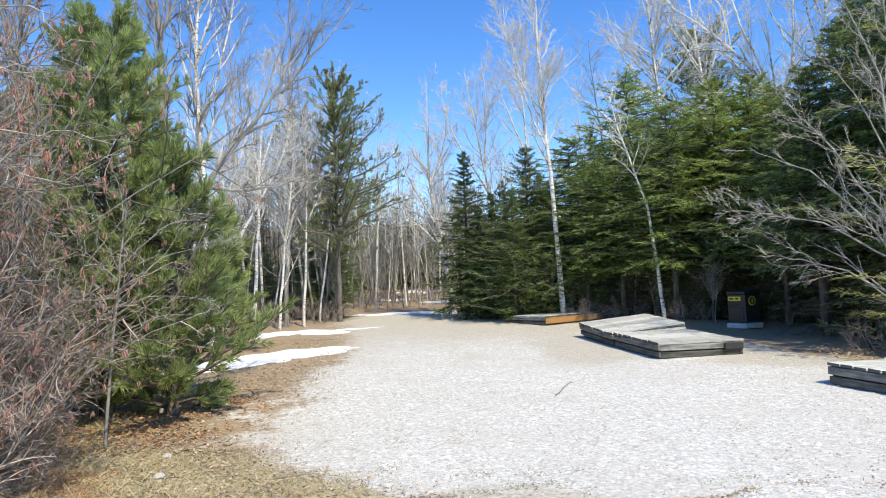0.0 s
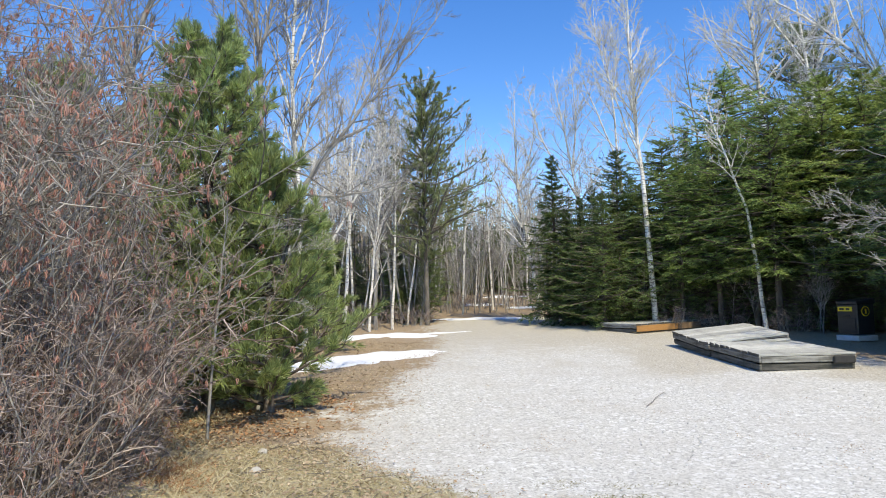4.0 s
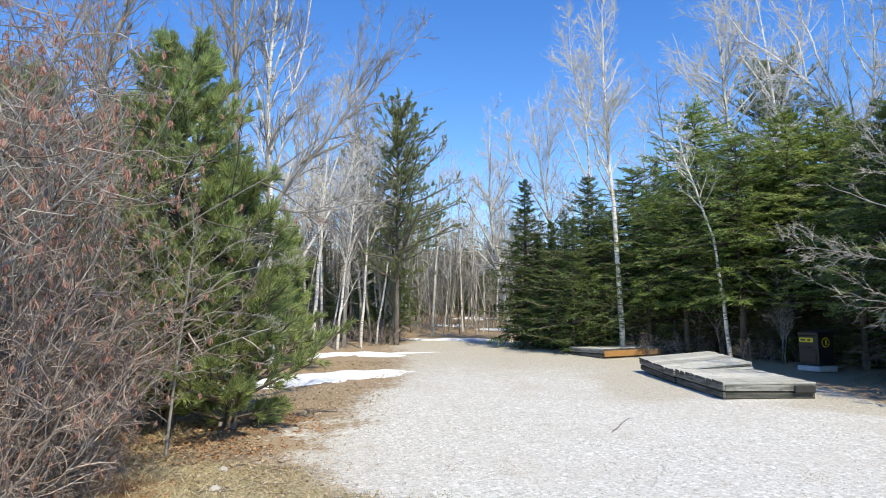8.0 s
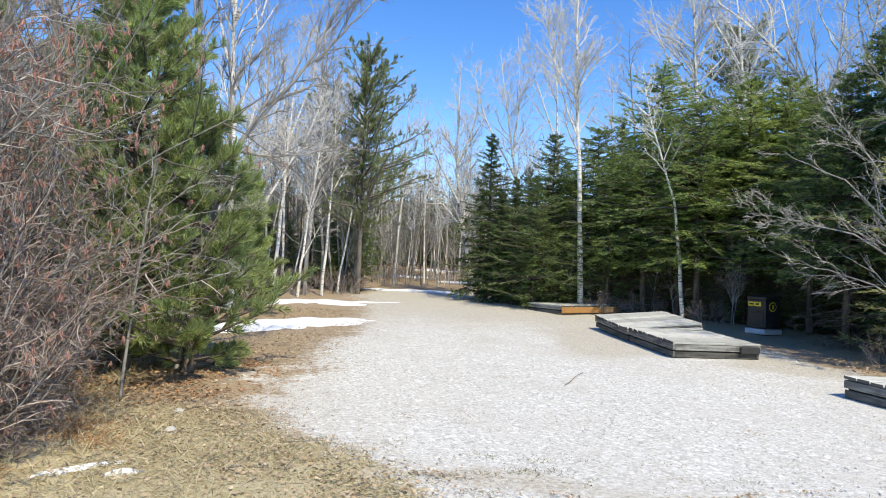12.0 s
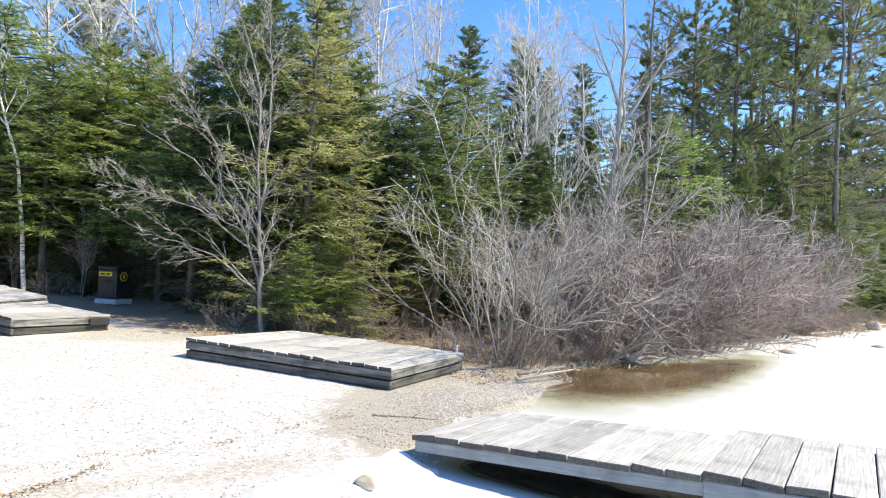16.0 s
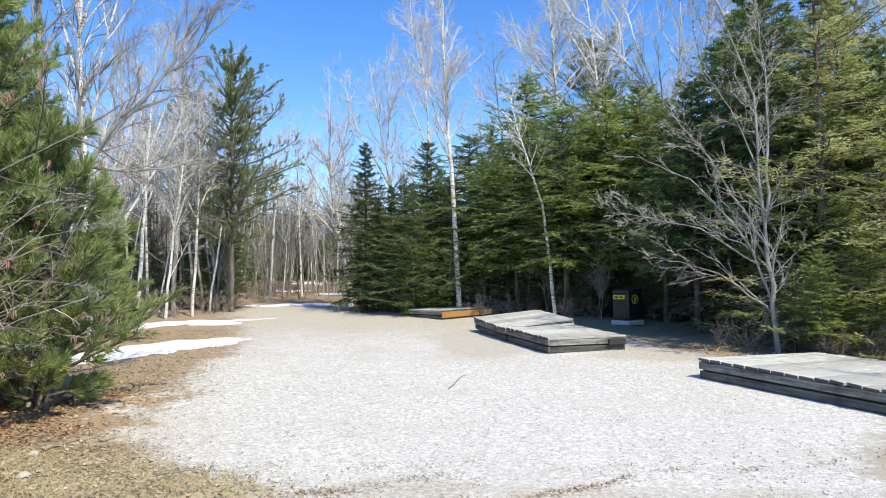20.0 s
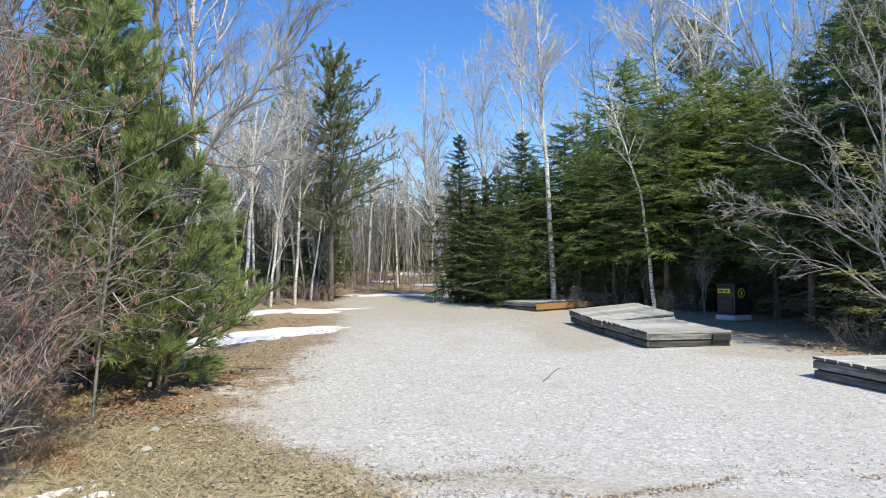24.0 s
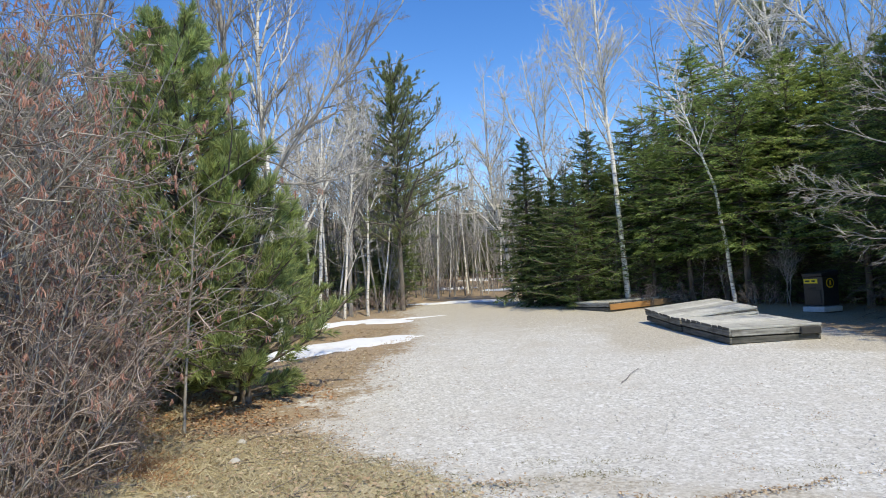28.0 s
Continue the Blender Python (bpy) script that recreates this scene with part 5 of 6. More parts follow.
far_bare = bare_tree("birch_tree", "pale thin birch far back in the woods", [trunk_line(9.0, (0.05, 0.02), 0.05, seed=55)], [0.06], 55, BIRCH, GREY_TWIG, limbs=20, limb_len=0.22, limb_from=0.35, second=4, third=3, sides=5, twig_r=0.008)
move(far_bare, -9.0, 36.0)
woods("far_bare_woods", "far leafless birches and maples in a grey haze", far_bare, [(rng.uniform(-46, 24), rng.uniform(34, 62), rng.uniform(0, 360), rng.uniform(0.6, 1.0)) for _ in range(64)])
for _ in range(60):
    put(grey_b, rng.uniform(-32, -6), rng.uniform(22.5, 36), rng.uniform(0, 360), rng.uniform(0.5, 1.1))
for _ in range(50):
    az = rng.uniform(-2, 32)
    put(grey_b, az, rng.uniform(19.5, 25) - 0.12 * max(az, 0), rng.uniform(0, 360), rng.uniform(0.4, 0.8))

move(birch_c, -19.4, 23.0, 20)
for k in range(110):
    az = rng.uniform(-33, -4)
    put((birch_c, grey_c, grey_c, brown_c)[k % 4], az, rng.uniform(23.5, 40), rng.uniform(0, 360), rng.uniform(0.65, 1.3) if az < -17 else rng.uniform(0.5, 0.85), tilt=rng.uniform(-11, 11))

for _ in range(14):
    put(grey_b, rng.uniform(-9, 7), rng.uniform(20.8, 23), rng.uniform(0, 360), rng.uniform(0.5, 1.0))
for _ in range(12):
    put(birch_c, rng.uniform(-8, 4), rng.uniform(20.5, 25), rng.uniform(0, 360), rng.uniform(0.5, 0.75), tilt=rng.uniform(-10, 10))

# grey dead-topped hardwoods by the lake
standing("maple_tree", "thick grey hardwood trunk behind the bushes", [[(55.4, -4.0), (55.6, 2.5), (56.0, 10.0), (56.5, 17.0), (56.3, 25.0)], [(56.2, 12.5), (58.2, 15.5), (59.6, 18.0), (62.0, 20.0)], [(56.3, 14.2), (54.6, 18.5), (53.4, 22.0)]], 17.0, [0.14, 0.055, 0.045], 61, PALE_BARK, PALE_TWIG, limbs=14, limb_len=0.2, limb_from=0.3, second=6, third=5)
standing("birch_tree", "thin white birch stem among alders", [[(57.2, -6.0), (57.6, -1.0), (58.2, 3.0), (59.2, 8.0), (60.5, 14.0)]], 15.2, [0.027], 62, BIRCH, PALE_TWIG, limbs=14, limb_len=0.2, limb_from=0.4, second=4, third=4, twig_r=0.004)
standing("birch_tree", "white birch above the firs", [[(35.6, -3.0), (35.3, 13.7), (35.2, 22.6), (34.8, 28.0)], [(35.3, 14.0), (34.0, 19.0), (33.2, 25.0)]], 21.0, [0.065, 0.036], 63, BIRCH, BIRCH_TWIG, limbs=19, limb_len=0.2, limb_from=0.45, second=8, third=5)
standing("maple_tree", "grey leaning hardwood with a split top", [[(31.6, -3.0), (31.6, 12.0), (32.6, 18.0), (33.4, 26.0)], [(32.2, 16.5), (31.2, 21.0), (30.6, 26.0)]], 21.0, [0.13, 0.08], 64, GREY_BARK, GREY_TWIG, limbs=12, limb_len=0.22, limb_from=0.4, second=6, third=5)

for az, seed, r in ((76.7, 171, 0.19), (79.4, 172, 0.24), (72.4, 173, 0.15), (58.6, 174, 0.09)):
    d = 52.0 if az > 74 else 33.0 if az > 60 else 19.0
    standing("larch_tree", "bare brown larch with fine level twigs", [[(az, -1.6), (az - 0.1, 8.0), (az + 0.1, 18.0), (az, 27.0)]], d, [r], seed, GREY_BROWN, MAPLE_TWIG, limbs=90, limb_len=0.11, limb_from=0.12, angle=(1.25, 1.7), rise=-0.01, second=8, third=4, twig_r=0.008 if az > 60 else 0.005, limb_r=0.1)

# bare small tree with a fan of pale limbs, in front of the firs
standing("serviceberry_tree", "small bare grey tree with wide pale limbs", [
    [(26.7, -5.6), (26.4, -1.5), (26.2, 1.9), (26.0, 10.6), (24.8, 16.0), (23.6, 20.5)],
    [(26.5, -3.0), (25.2, 2.2), (22.6, 6.6), (19.0, 9.4), (16.5, 10.6)],
    [(26.2, 2.6), (23.2, 8.0), (20.4, 12.2), (18.6, 15.0)],
    [(25.6, 1.2), (21.6, 4.2), (17.6, 5.2), (13.8, 6.0)],
    [(26.1, 5.0), (26.7, 11.0), (26.2, 17.0), (26.0, 21.0)],
    [(26.0, -2.0), (22.0, 1.0), (18.5, 1.8), (15.6, 3.0)],
    [(26.0, 8.0), (23.6, 14.0), (21.4, 17.0)],
    [(26.2, 0.0), (28.5, 2.5), (31.0, 3.2)]],
    12.4, [0.048, 0.026, 0.022, 0.018, 0.028, 0.016, 0.016, 0.013], 71, GREY_BARK, PALE_TWIG, limbs=12, limb_len=0.22, limb_from=0.15, angle=(0.4, 1.0), rise=0.0, second=6, third=4, twig_r=0.004, limb_r=0.2, crook=0.008)

# bushes
near_alder = shrub("alder_shrub", "dense leafless alder thicket with rusty catkins", 81, stems=30, height=3.9, spread=0.30, base=0.7, second=9, third=5, fourth=1, stem_mat=GREY_BARK, twig_material=ALDER_TWIG, catkins=4200, twig_r=0.0036, stem_r=0.012, wob=0.17, angle=1.5, rise=-0.01, arch=0.0, bare=0.03)
move(near_alder, -54.5, 7.0)
for az, d, turn, size in ((-59.0, 7.6, 120, 1.05), (-52.6, 6.6, 170, 0.8), (-55.4, 8.8, 220, 1.35), (-61.0, 6.4, 40, 1.1), (-58.0, 9.6, 20, 1.5), (-50.4, 8.0, 260, 0.62), (-56.4, 7.6, 10, 1.25), (-52.4, 7.8, 130, 1.1), (-54.0, 6.2, 290, 0.7)):
    put(near_alder, az, d, turn, size)
tall_alder = shrub("alder_shrub", "tall slender alder hung with rusty catkins", 89, stems=13, height=4.6, spread=0.14, base=0.45, second=18, third=6, fourth=2, stem_mat=GREY_BARK, twig_material=ALDER_TWIG, catkins=5200, twig_r=0.0026, stem_r=0.015, wob=0.10, angle=1.2, rise=0.0, arch=0.01)
move(tall_alder, -49.6, 8.2)
for az, d, turn, size in ((-47.6, 9.0, 140, 1.1), (-52.0, 7.4, 250, 1.0), (-46.6, 7.9, 60, 0.68)):
    put(tall_alder, az, d, turn, size)
low_alder = shrub("alder_shrub", "low red-brown bush at the edge of the turf", 82, stems=34, height=1.7, spread=0.55, base=0.7, second=9, third=5, fourth=1, stem_mat=GREY_BARK, twig_material=RED_TWIG, catkins=420, twig_r=0.0034, stem_r=0.008, wob=0.14, angle=1.2, rise=0.0, bare=0.03)
move(low_alder, -46.6, 6.9)
for az, d, turn, size in ((-50.5, 5.8, 100, 0.95), (-47.6, 6.3, 200, 0.85), (-50.0, 7.6, 20, 1.35), (-43.4, 8.0, 310, 0.62), (-52.5, 5.9, 250, 1.1), (-49.0, 6.8, 150, 1.15), (-54.6, 5.2, 330, 0.9), (-51.4, 6.6, 60, 1.3)):
    put(low_alder, az, d, turn, size)
standing("sapling", "slim bare sapling with long pale side twigs", [[(-35.8, -9.4), (-35.4, -4.0), (-34.6, 4.7), (-34.3, 8.0)], [(-35.0, 0.0), (-32.0, 3.6), (-29.2, 4.4), (-26.6, 4.6)], [(-35.3, -2.5), (-32.0, -1.0), (-28.6, -1.0)], [(-34.9, 1.8), (-37.0, 4.0), (-40.0, 5.0)], [(-34.7, 3.0), (-31.5, 6.2), (-27.8, 7.4)], [(-35.4, -4.5), (-32.5, -4.0), (-29.5, -4.6)], [(-36.5, -6.0), (-39.0, -1.0), (-41.0, 1.0)], [(-35.2, -1.0), (-33.0, 0.6), (-30.0, 0.4), (-27.6, 0.0)]], 7.75, [0.020, 0.009, 0.008, 0.008, 0.008, 0.008, 0.009, 0.008], 83, GREY_BARK, PALE_TWIG, limbs=5, limb_len=0.32, limb_from=0.2, angle=(0.3, 0.7), rise=-0.01, second=5, third=3, twig_r=0.0026, limb_r=0.13)
willow = shrub("willow_shrub", "large bare grey willow with arching pale limbs", 184, stems=15, height=3.7, spread=1.0, base=0.4, second=11, third=6, fourth=1, stem_mat=GREY_BARK, twig_material=PALE_TWIG, stem_r=0.018, twig_r=0.0042, arch=-0.015, wob=0.12, rise=0.012, angle=1.05)
move(willow, 47.4, 11.9, 0, 1.2)
put(willow, 51.4, 13.6, 130, 0.9)
brush = shrub("alder_shrub", "grey-brown leafless lakeside alder", 85, stems=22, height=2.4, spread=0.8, base=0.6, second=11, third=5, fourth=1, stem_mat=GREY_BARK, twig_material=MAUVE_TWIG, stem_r=0.015, twig_r=0.0056, catkins=260, wob=0.14, angle=1.15, rise=0.005)
move(brush, 54.4, 14.4, 0, 1.15)
rose = shrub("alder_shrub", "reddish-grey leafless alder leaning over the ice", 87, stems=20, height=2.3, spread=0.85, base=0.6, second=11, third=5, fourth=1, stem_mat=GREY_BARK, twig_material=ROSE_TWIG, stem_r=0.015, twig_r=0.0056, catkins=200, wob=0.14, lean=(0.1, -0.2), angle=1.15, rise=0.005)
move(rose, 58.2, 15.2, 0, 1.1)
for az, d, turn, size in ((60.6, 16.4, 30, 1.15), (62.8, 17.8, -20, 1.15), (65.0, 20.0, 10, 1.15), (66.8, 22.6, -30, 1.15), (68.4, 25.4, 20, 1.1), (56.2, 14.4, 15, 0.95), (70.6, 29.0, 50, 0.95)):
    put(rose, az, d, turn, size)
for az, d, turn, size in ((57.0, 15.8, 40, 1.2), (59.6, 16.8, 90, 1.2), (62.0, 18.4, 200, 1.2), (64.0, 20.0, 300, 1.2), (67.4, 24.0, 130, 1.2), (69.0, 27.0, 220, 1.15), (59.4, 18.6, 310, 1.4), (63.2, 21.6, 170, 1.4), (53.4, 16.6, 270, 1.1), (66.0, 24.6, 20, 1.35)):
    put(brush, az, d, turn, size)
red_brush = shrub("dogwood_shrub", "low red-twigged bush along the shore", 86, stems=30, height=1.0, spread=0.9, base=0.7, second=7, third=6, stem_mat=GREY_BARK, twig_material=RED_TWIG, stem_r=0.007, twig_r=0.0034, fourth=0, wob=0.15)
move(red_brush, 74.0, 36.0)
for az, d, size in ((-23.6, 21.6, 1.0), (-19.2, 22.6, 0.9), (-15.8, 26.6, 1.1), (-12.6, 29.0, 1.0), (-27.0, 20.6, 0.9), (-9.6, 30.0, 1.0), (3.2, 19.4, 0.6), (6.4, 19.6, 0.7), (11.4, 18.4, 0.6)):
    put(red_brush, az, d, 40 * az, size, 0, "low brown bare brush at the foot of the trees")
for az, d, turn, size in ((73.2, 31.0, 60, 1.0), (72.4, 27.0, 160, 0.9), (57.4, 13.4, 40, 0.7), (54.0, 13.0, 140, 0.7), (50.4, 12.0, 250, 0.7), (46.0, 11.6, 20, 0.7), (42.6, 12.0, 90, 0.8), (61.5, 15.6, 300, 0.7), (75.0, 42.0, 10, 1.1), (51.6, 13.0, 30, 1.0), (53.6, 13.6, 110, 1.1), (55.8, 14.0, 200, 1.1), (58.6, 14.8, 60, 1.1), (60.4, 15.6, 160, 1.1), (63.2, 17.0, 250, 1.1), (65.6, 19.4, 20, 1.2), (48.6, 12.2, 300, 0.9), (71.4, 30.4, 10, 1.4), (70.0, 27.6, 80, 1.3), (36.0, 12.6, 10, 0.7), (31.5, 12.6, 80, 0.6), (24.5, 13.2, 190, 0.6)):
    put(red_brush, az, d, turn, size)

for az, d, turn, size in ((-44.7, 5.7, 20, 0.42), (-46.4, 6.0, 140, 0.5), (-43.0, 6.3, 260, 0.4), (-48.0, 5.5, 70, 0.5), (-41.6, 7.0, 330, 0.38)):
    put(red_brush, az, d, turn, size, 0, "low red-brown brush at the edge of the turf")


# ---- docks ----
def board(sx, sy, sz, bevel=0.006, seed=0, warp=0.0):
    """A plank, its length along x, with softened edges; the middle of its underside at the origin."""
    bm = bmesh.new()
    bmesh.ops.create_cube(bm, size=1.0, matrix=Matrix.Translation((0, 0, sz / 2)) @ Matrix.Diagonal((sx, sy, sz, 1)))
    bmesh.ops.bevel(bm, geom=list(bm.edges), offset=min(bevel, 0.3 * min(sx, sy, sz)), segments=1, affect="EDGES")
    if warp:
        rng = random.Random(seed)
        ends = [rng.uniform(-warp, warp) for _ in range(4)]
        for v in bm.verts:
            k = (0 if v.co.x < 0 else 1) + (0 if v.co.y < 0 else 2)
            v.co.z += ends[k]
            v.co.x += ends[(k + 1) % 4] * 1.5
    me = bpy.data.meshes.new("plank")
    bm.to_mesh(me)
    bm.free()
    return me


def laid(name, me, material, parent, m, label=""):
    if not me.materials:
        me.materials.append(material)
    ob = part(name, me, parent, label)
    ob.matrix_basis = m
    return ob


def dock(name, label, length, width, at, pitch=0.195, thick=0.038, rim=0.11, rims=2, deck=None, frame_mat=None, seed=0, overhang=0.008, seam=0.018):
    """A timber float: rim boards in layers, joists, and deck planks across. The length runs along x, the foot at z 0."""
    rng = random.Random(seed)
    d = thing(name, label, "dock", "timber dock sections", at=at)
    deck, frame_mat = deck or DECK, frame_mat or FRAME
    h = 0.0
    gap = 0.026 if rims > 1 else 0.0
    for layer in range(rims):
        inset = 0.0 if layer % 2 else 0.012
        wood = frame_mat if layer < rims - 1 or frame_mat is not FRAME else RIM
        tall = rim - gap / 2 if rims > 1 else rim - 0.006
        long = board(length - 2 * inset, 0.045, tall, 0.007, layer, 0.003)
        short = board(width - 2 * inset - 0.094, 0.045, tall, 0.007, layer, 0.003)
        for s in (-1, 1):
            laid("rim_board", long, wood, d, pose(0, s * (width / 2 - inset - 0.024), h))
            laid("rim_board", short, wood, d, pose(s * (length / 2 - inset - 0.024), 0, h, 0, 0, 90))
        h += tall
        if layer < rims - 1:
            # recessed near-black strips, added to paint shade between the rim layers
            spacer = board(length - 0.09, 0.045, gap, 0.004)
            gap_shade_end = board(width - 0.18, 0.045, gap, 0.004)
            for s in (-1, 1):
                laid("spacer", spacer, GAP_SHADE, d, pose(0, s * (width / 2 - 0.062), h))
                laid("spacer", gap_shade_end, GAP_SHADE, d, pose(s * (length / 2 - 0.062), 0, h, 0, 0, 90))
            h += gap
    joist = board(length - 0.16, 0.045, rim * rims - 0.03)
    for k in range(1, 4):
        laid("joist", joist, frame_mat, d, pose(0, -width / 2 + width * k / 4, 0.01))
    n = round(length / pitch)
    step = length / n
    kinds = [board(width + overhang, step - seam, thick, 0.005, k, 0.006) for k in range(4)]
    for me in kinds:
        me.materials.append(deck)
        me.materials.append(END_GRAIN)
        for p in me.polygons:
            p.material_index = 1 if abs(p.normal.x) > 0.5 else 0
    for k in range(n):
        laid("plank", kinds[rng.randrange(4)], deck, d, pose(-length / 2 + (k + 0.5) * step, rng.uniform(-0.008, 0.008), h + 0.002 + rng.uniform(0, 0.004), 0, rng.uniform(-0.4, 0.4), 90 + rng.uniform(-0.25, 0.25) + 180 * rng.randrange(2)))
    return d


def lying(x, y, z, turn, slope=0.0, roll=0.0):
    return Matrix.Translation((x, y, z)) @ Matrix.Rotation(radians(turn), 4, "Z") @ Matrix.Rotation(radians(slope), 4, "Y") @ Matrix.Rotation(radians(roll), 4, "X")


def ground_tilt(cx, cy, turn, half):
    """Slope (degrees) of the ground along a direction."""
    c, s = math.cos(radians(turn)), math.sin(radians(turn))
    a, b = float(land(cx - c * half, cy - s * half)), float(land(cx + c * half, cy + s * half))
    return -math.degrees(math.atan2(b - a, 2 * half))


# the section that lies on the gravel by the beach
bx, by, bturn = 5.35, 8.38, -64.5
dock_b = dock("dock_section", "grey weathered plank dock section hauled onto the gravel", 3.24, 2.46, lying(bx, by, 0.09, bturn, 1.9, -0.8), seed=1)

bm = bmesh.new()
for r, h, m in ((0.018, 0.11, pose(1.52, 1.16, 0.305)), (0.034, 0.012, pose(1.52, 1.16, 0.366)), (0.05, 0.008, pose(1.52, 1.16, 0.258)), (0.012, 0.34, pose(1.50, 1.34, 0.17, 78, 0, 0))):
    bmesh.ops.create_cone(bm, cap_ends=True, segments=12, radius1=r, radius2=r, depth=h, matrix=m)
cleat = bpy.data.meshes.new("mooring_post")
bm.to_mesh(cleat)
bm.free()
laid("mooring_post", cleat, GALVANISED, dock_b, Matrix(), "small galvanised mooring post")

# the two-leaf section further up, its far leaf lifted along one side
aturn = -72.8
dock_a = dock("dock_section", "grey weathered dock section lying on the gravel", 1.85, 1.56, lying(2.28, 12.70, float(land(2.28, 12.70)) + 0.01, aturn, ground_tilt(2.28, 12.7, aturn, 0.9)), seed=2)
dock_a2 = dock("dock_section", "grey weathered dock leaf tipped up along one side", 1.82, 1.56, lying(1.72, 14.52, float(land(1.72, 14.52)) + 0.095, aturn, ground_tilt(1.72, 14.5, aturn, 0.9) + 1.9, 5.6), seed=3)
prop = board(1.5, 0.09, 0.12)
laid("prop_timber", prop, FRAME, dock_a2, pose(0.0, 0.62, -0.12))
laid("prop_timber", prop, FRAME, dock_a2, pose(0.02, 0.64, -0.24, -8.4))
laid("bumper", board(0.05, 0.34, 0.12, 0.012), RUBBER, dock_a, pose(0.945, 0.58, 0.10), "black rubber bumper")
loose = board(1.34, 0.15, 0.035, 0.004)
laid("loose_plank", loose, DECK, dock_a, pose(-0.84, -0.03, 0.236, 0, -4.5, 86), "loose raised plank")
# added board: paints the shade in the lifted leaf's open end
laid("end_board", board(1.46, 0.02, 0.205, 0.004), GAP_SHADE, dock_a2, pose(0.925, 0.0, 0.004, 0, 0, 90), "near-black board standing in for shade in the open end")

# far section with a new board on its face
oc, os_ = math.cos(radians(40.0)), math.sin(radians(40.0))
ox, oy = -0.07 + 1.75 * oc - 0.75 * os_, 18.05 + 1.75 * os_ + 0.75 * oc
dock_o = dock("dock_section", "low dark dock section with one fresh orange board", 3.5, 1.5, lying(ox, oy, float(land(ox, oy)) + 0.0, 40.0, ground_tilt(ox, oy, 40.0, 1.6)), rim=0.09, seed=4)
face = board(1.38, 0.03, 0.155, 0.004)
laid("fascia_board", face, FRESH, dock_o, pose(-1.06, -0.79, 0.02), "fresh orange-brown timber")
face2 = board(0.80, 0.03, 0.155, 0.004)
laid("fascia_board", face2, TAN_WOOD, dock_o, pose(0.04, -0.79, 0.02), "brown timber")

# gangway and float frozen in at the shore
reach_out = Matrix.Translation((0, 0, 1.5)) @ Matrix.Scale(1.17, 4) @ Matrix.Translation((0, 0, -1.5))
dock("gangway", "pale grey plank gangway sloping up from the shore", 2.15, 1.16, reach_out @ lying(3.84, 2.72, 0.30, -76.0, -3.6), pitch=0.195, rim=0.085, rims=1, frame_mat=BLUE_FRAME, seed=5, seam=0.009)
dock("floating_dock", "pale grey plank floating dock frozen into the ice", 4.0, 1.30, reach_out @ lying(4.66, -0.02, 0.265, -74.0, -1.5), pitch=0.2, rim=0.12, rims=2, frame_mat=BLUE_FRAME, seed=6, seam=0.009)


# ---- waste bin ----
def build_bin(x, y, turn):
    b = thing("waste_bin", "black steel animal-proof waste bin with yellow signs on a concrete slab", "bin", at=lying(x, y, float(land(x, y)), turn) @ Matrix.Scale(0.83, 4))

    def block(name, sx, sy, sz, px, py, pz, mat, bevel, label="", under=b):
        return laid(name, board(sx, sy, sz, bevel), mat, under, pose(px, py, pz), label)

    block("slab", 0.70, 0.64, 0.14, 0, 0, -0.02, CONCRETE, 0.015, "pale concrete slab")
    body = block("body", 0.62, 0.56, 0.78, 0, 0, 0.142, BLACK, 0.02)
    # sloped lid
    bm = bmesh.new()
    bmesh.ops.create_cube(bm, size=1.0, matrix=Matrix.Translation((0, 0, 0.07)) @ Matrix.Diagonal((0.66, 0.60, 0.14, 1)))
    for v in bm.verts:
        if v.co.z > 0.1 and v.co.y < 0:
            v.co.z -= 0.07
    bmesh.ops.bevel(bm, geom=list(bm.edges), offset=0.015, segments=2, affect="EDGES")
    lid = bpy.data.meshes.new("lid")
    bm.to_mesh(lid)
    bm.free()
    laid("lid", lid, BLACK, b, pose(0, 0, 0.925))
    laid("hatch", board(0.50, 0.02, 0.34, 0.006), BLACK, b, pose(0, -0.292, 0.22), "black steel door")
    laid("handle", board(0.22, 0.03, 0.03, 0.008), BLACK, b, pose(0, -0.305, 0.60))
    sign = laid("sign", board(0.44, 0.008, 0.12, 0.002), YELLOW, b, pose(-0.05, -0.287, 0.74), "yellow sign with dark bars of writing")
    for k, w in enumerate((0.15, 0.11)):
        laid("writing_bar", board(w, 0.004, 0.045, 0.001), BLACK, sign, pose(-0.10 + 0.19 * k, -0.006, 0.038))
    # round emblem on the side
    bm = bmesh.new()
    bmesh.ops.create_cone(bm, cap_ends=True, segments=32, radius1=0.13, radius2=0.13, depth=0.008)
    disc = bpy.data.meshes.new("emblem")
    bm.to_mesh(disc)
    bm.free()
    em = laid("emblem", disc, YELLOW, b, pose(0.316, -0.02, 0.74, 0, 90, 0), "round yellow emblem")
    bm = bmesh.new()
    bmesh.ops.create_cone(bm, cap_ends=True, segments=32, radius1=0.105, radius2=0.105, depth=0.008)
    disc2 = bpy.data.meshes.new("emblem_field")
    bm.to_mesh(disc2)
    bm.free()
    laid("emblem_field", disc2, BLACK, em, pose(0, 0, 0.004))
    laid("emblem_mark", board(0.12, 0.05, 0.006, 0.001), YELLOW, em, pose(0, 0, 0.008))
    return b


build_bin(4.54, 16.4, -58)


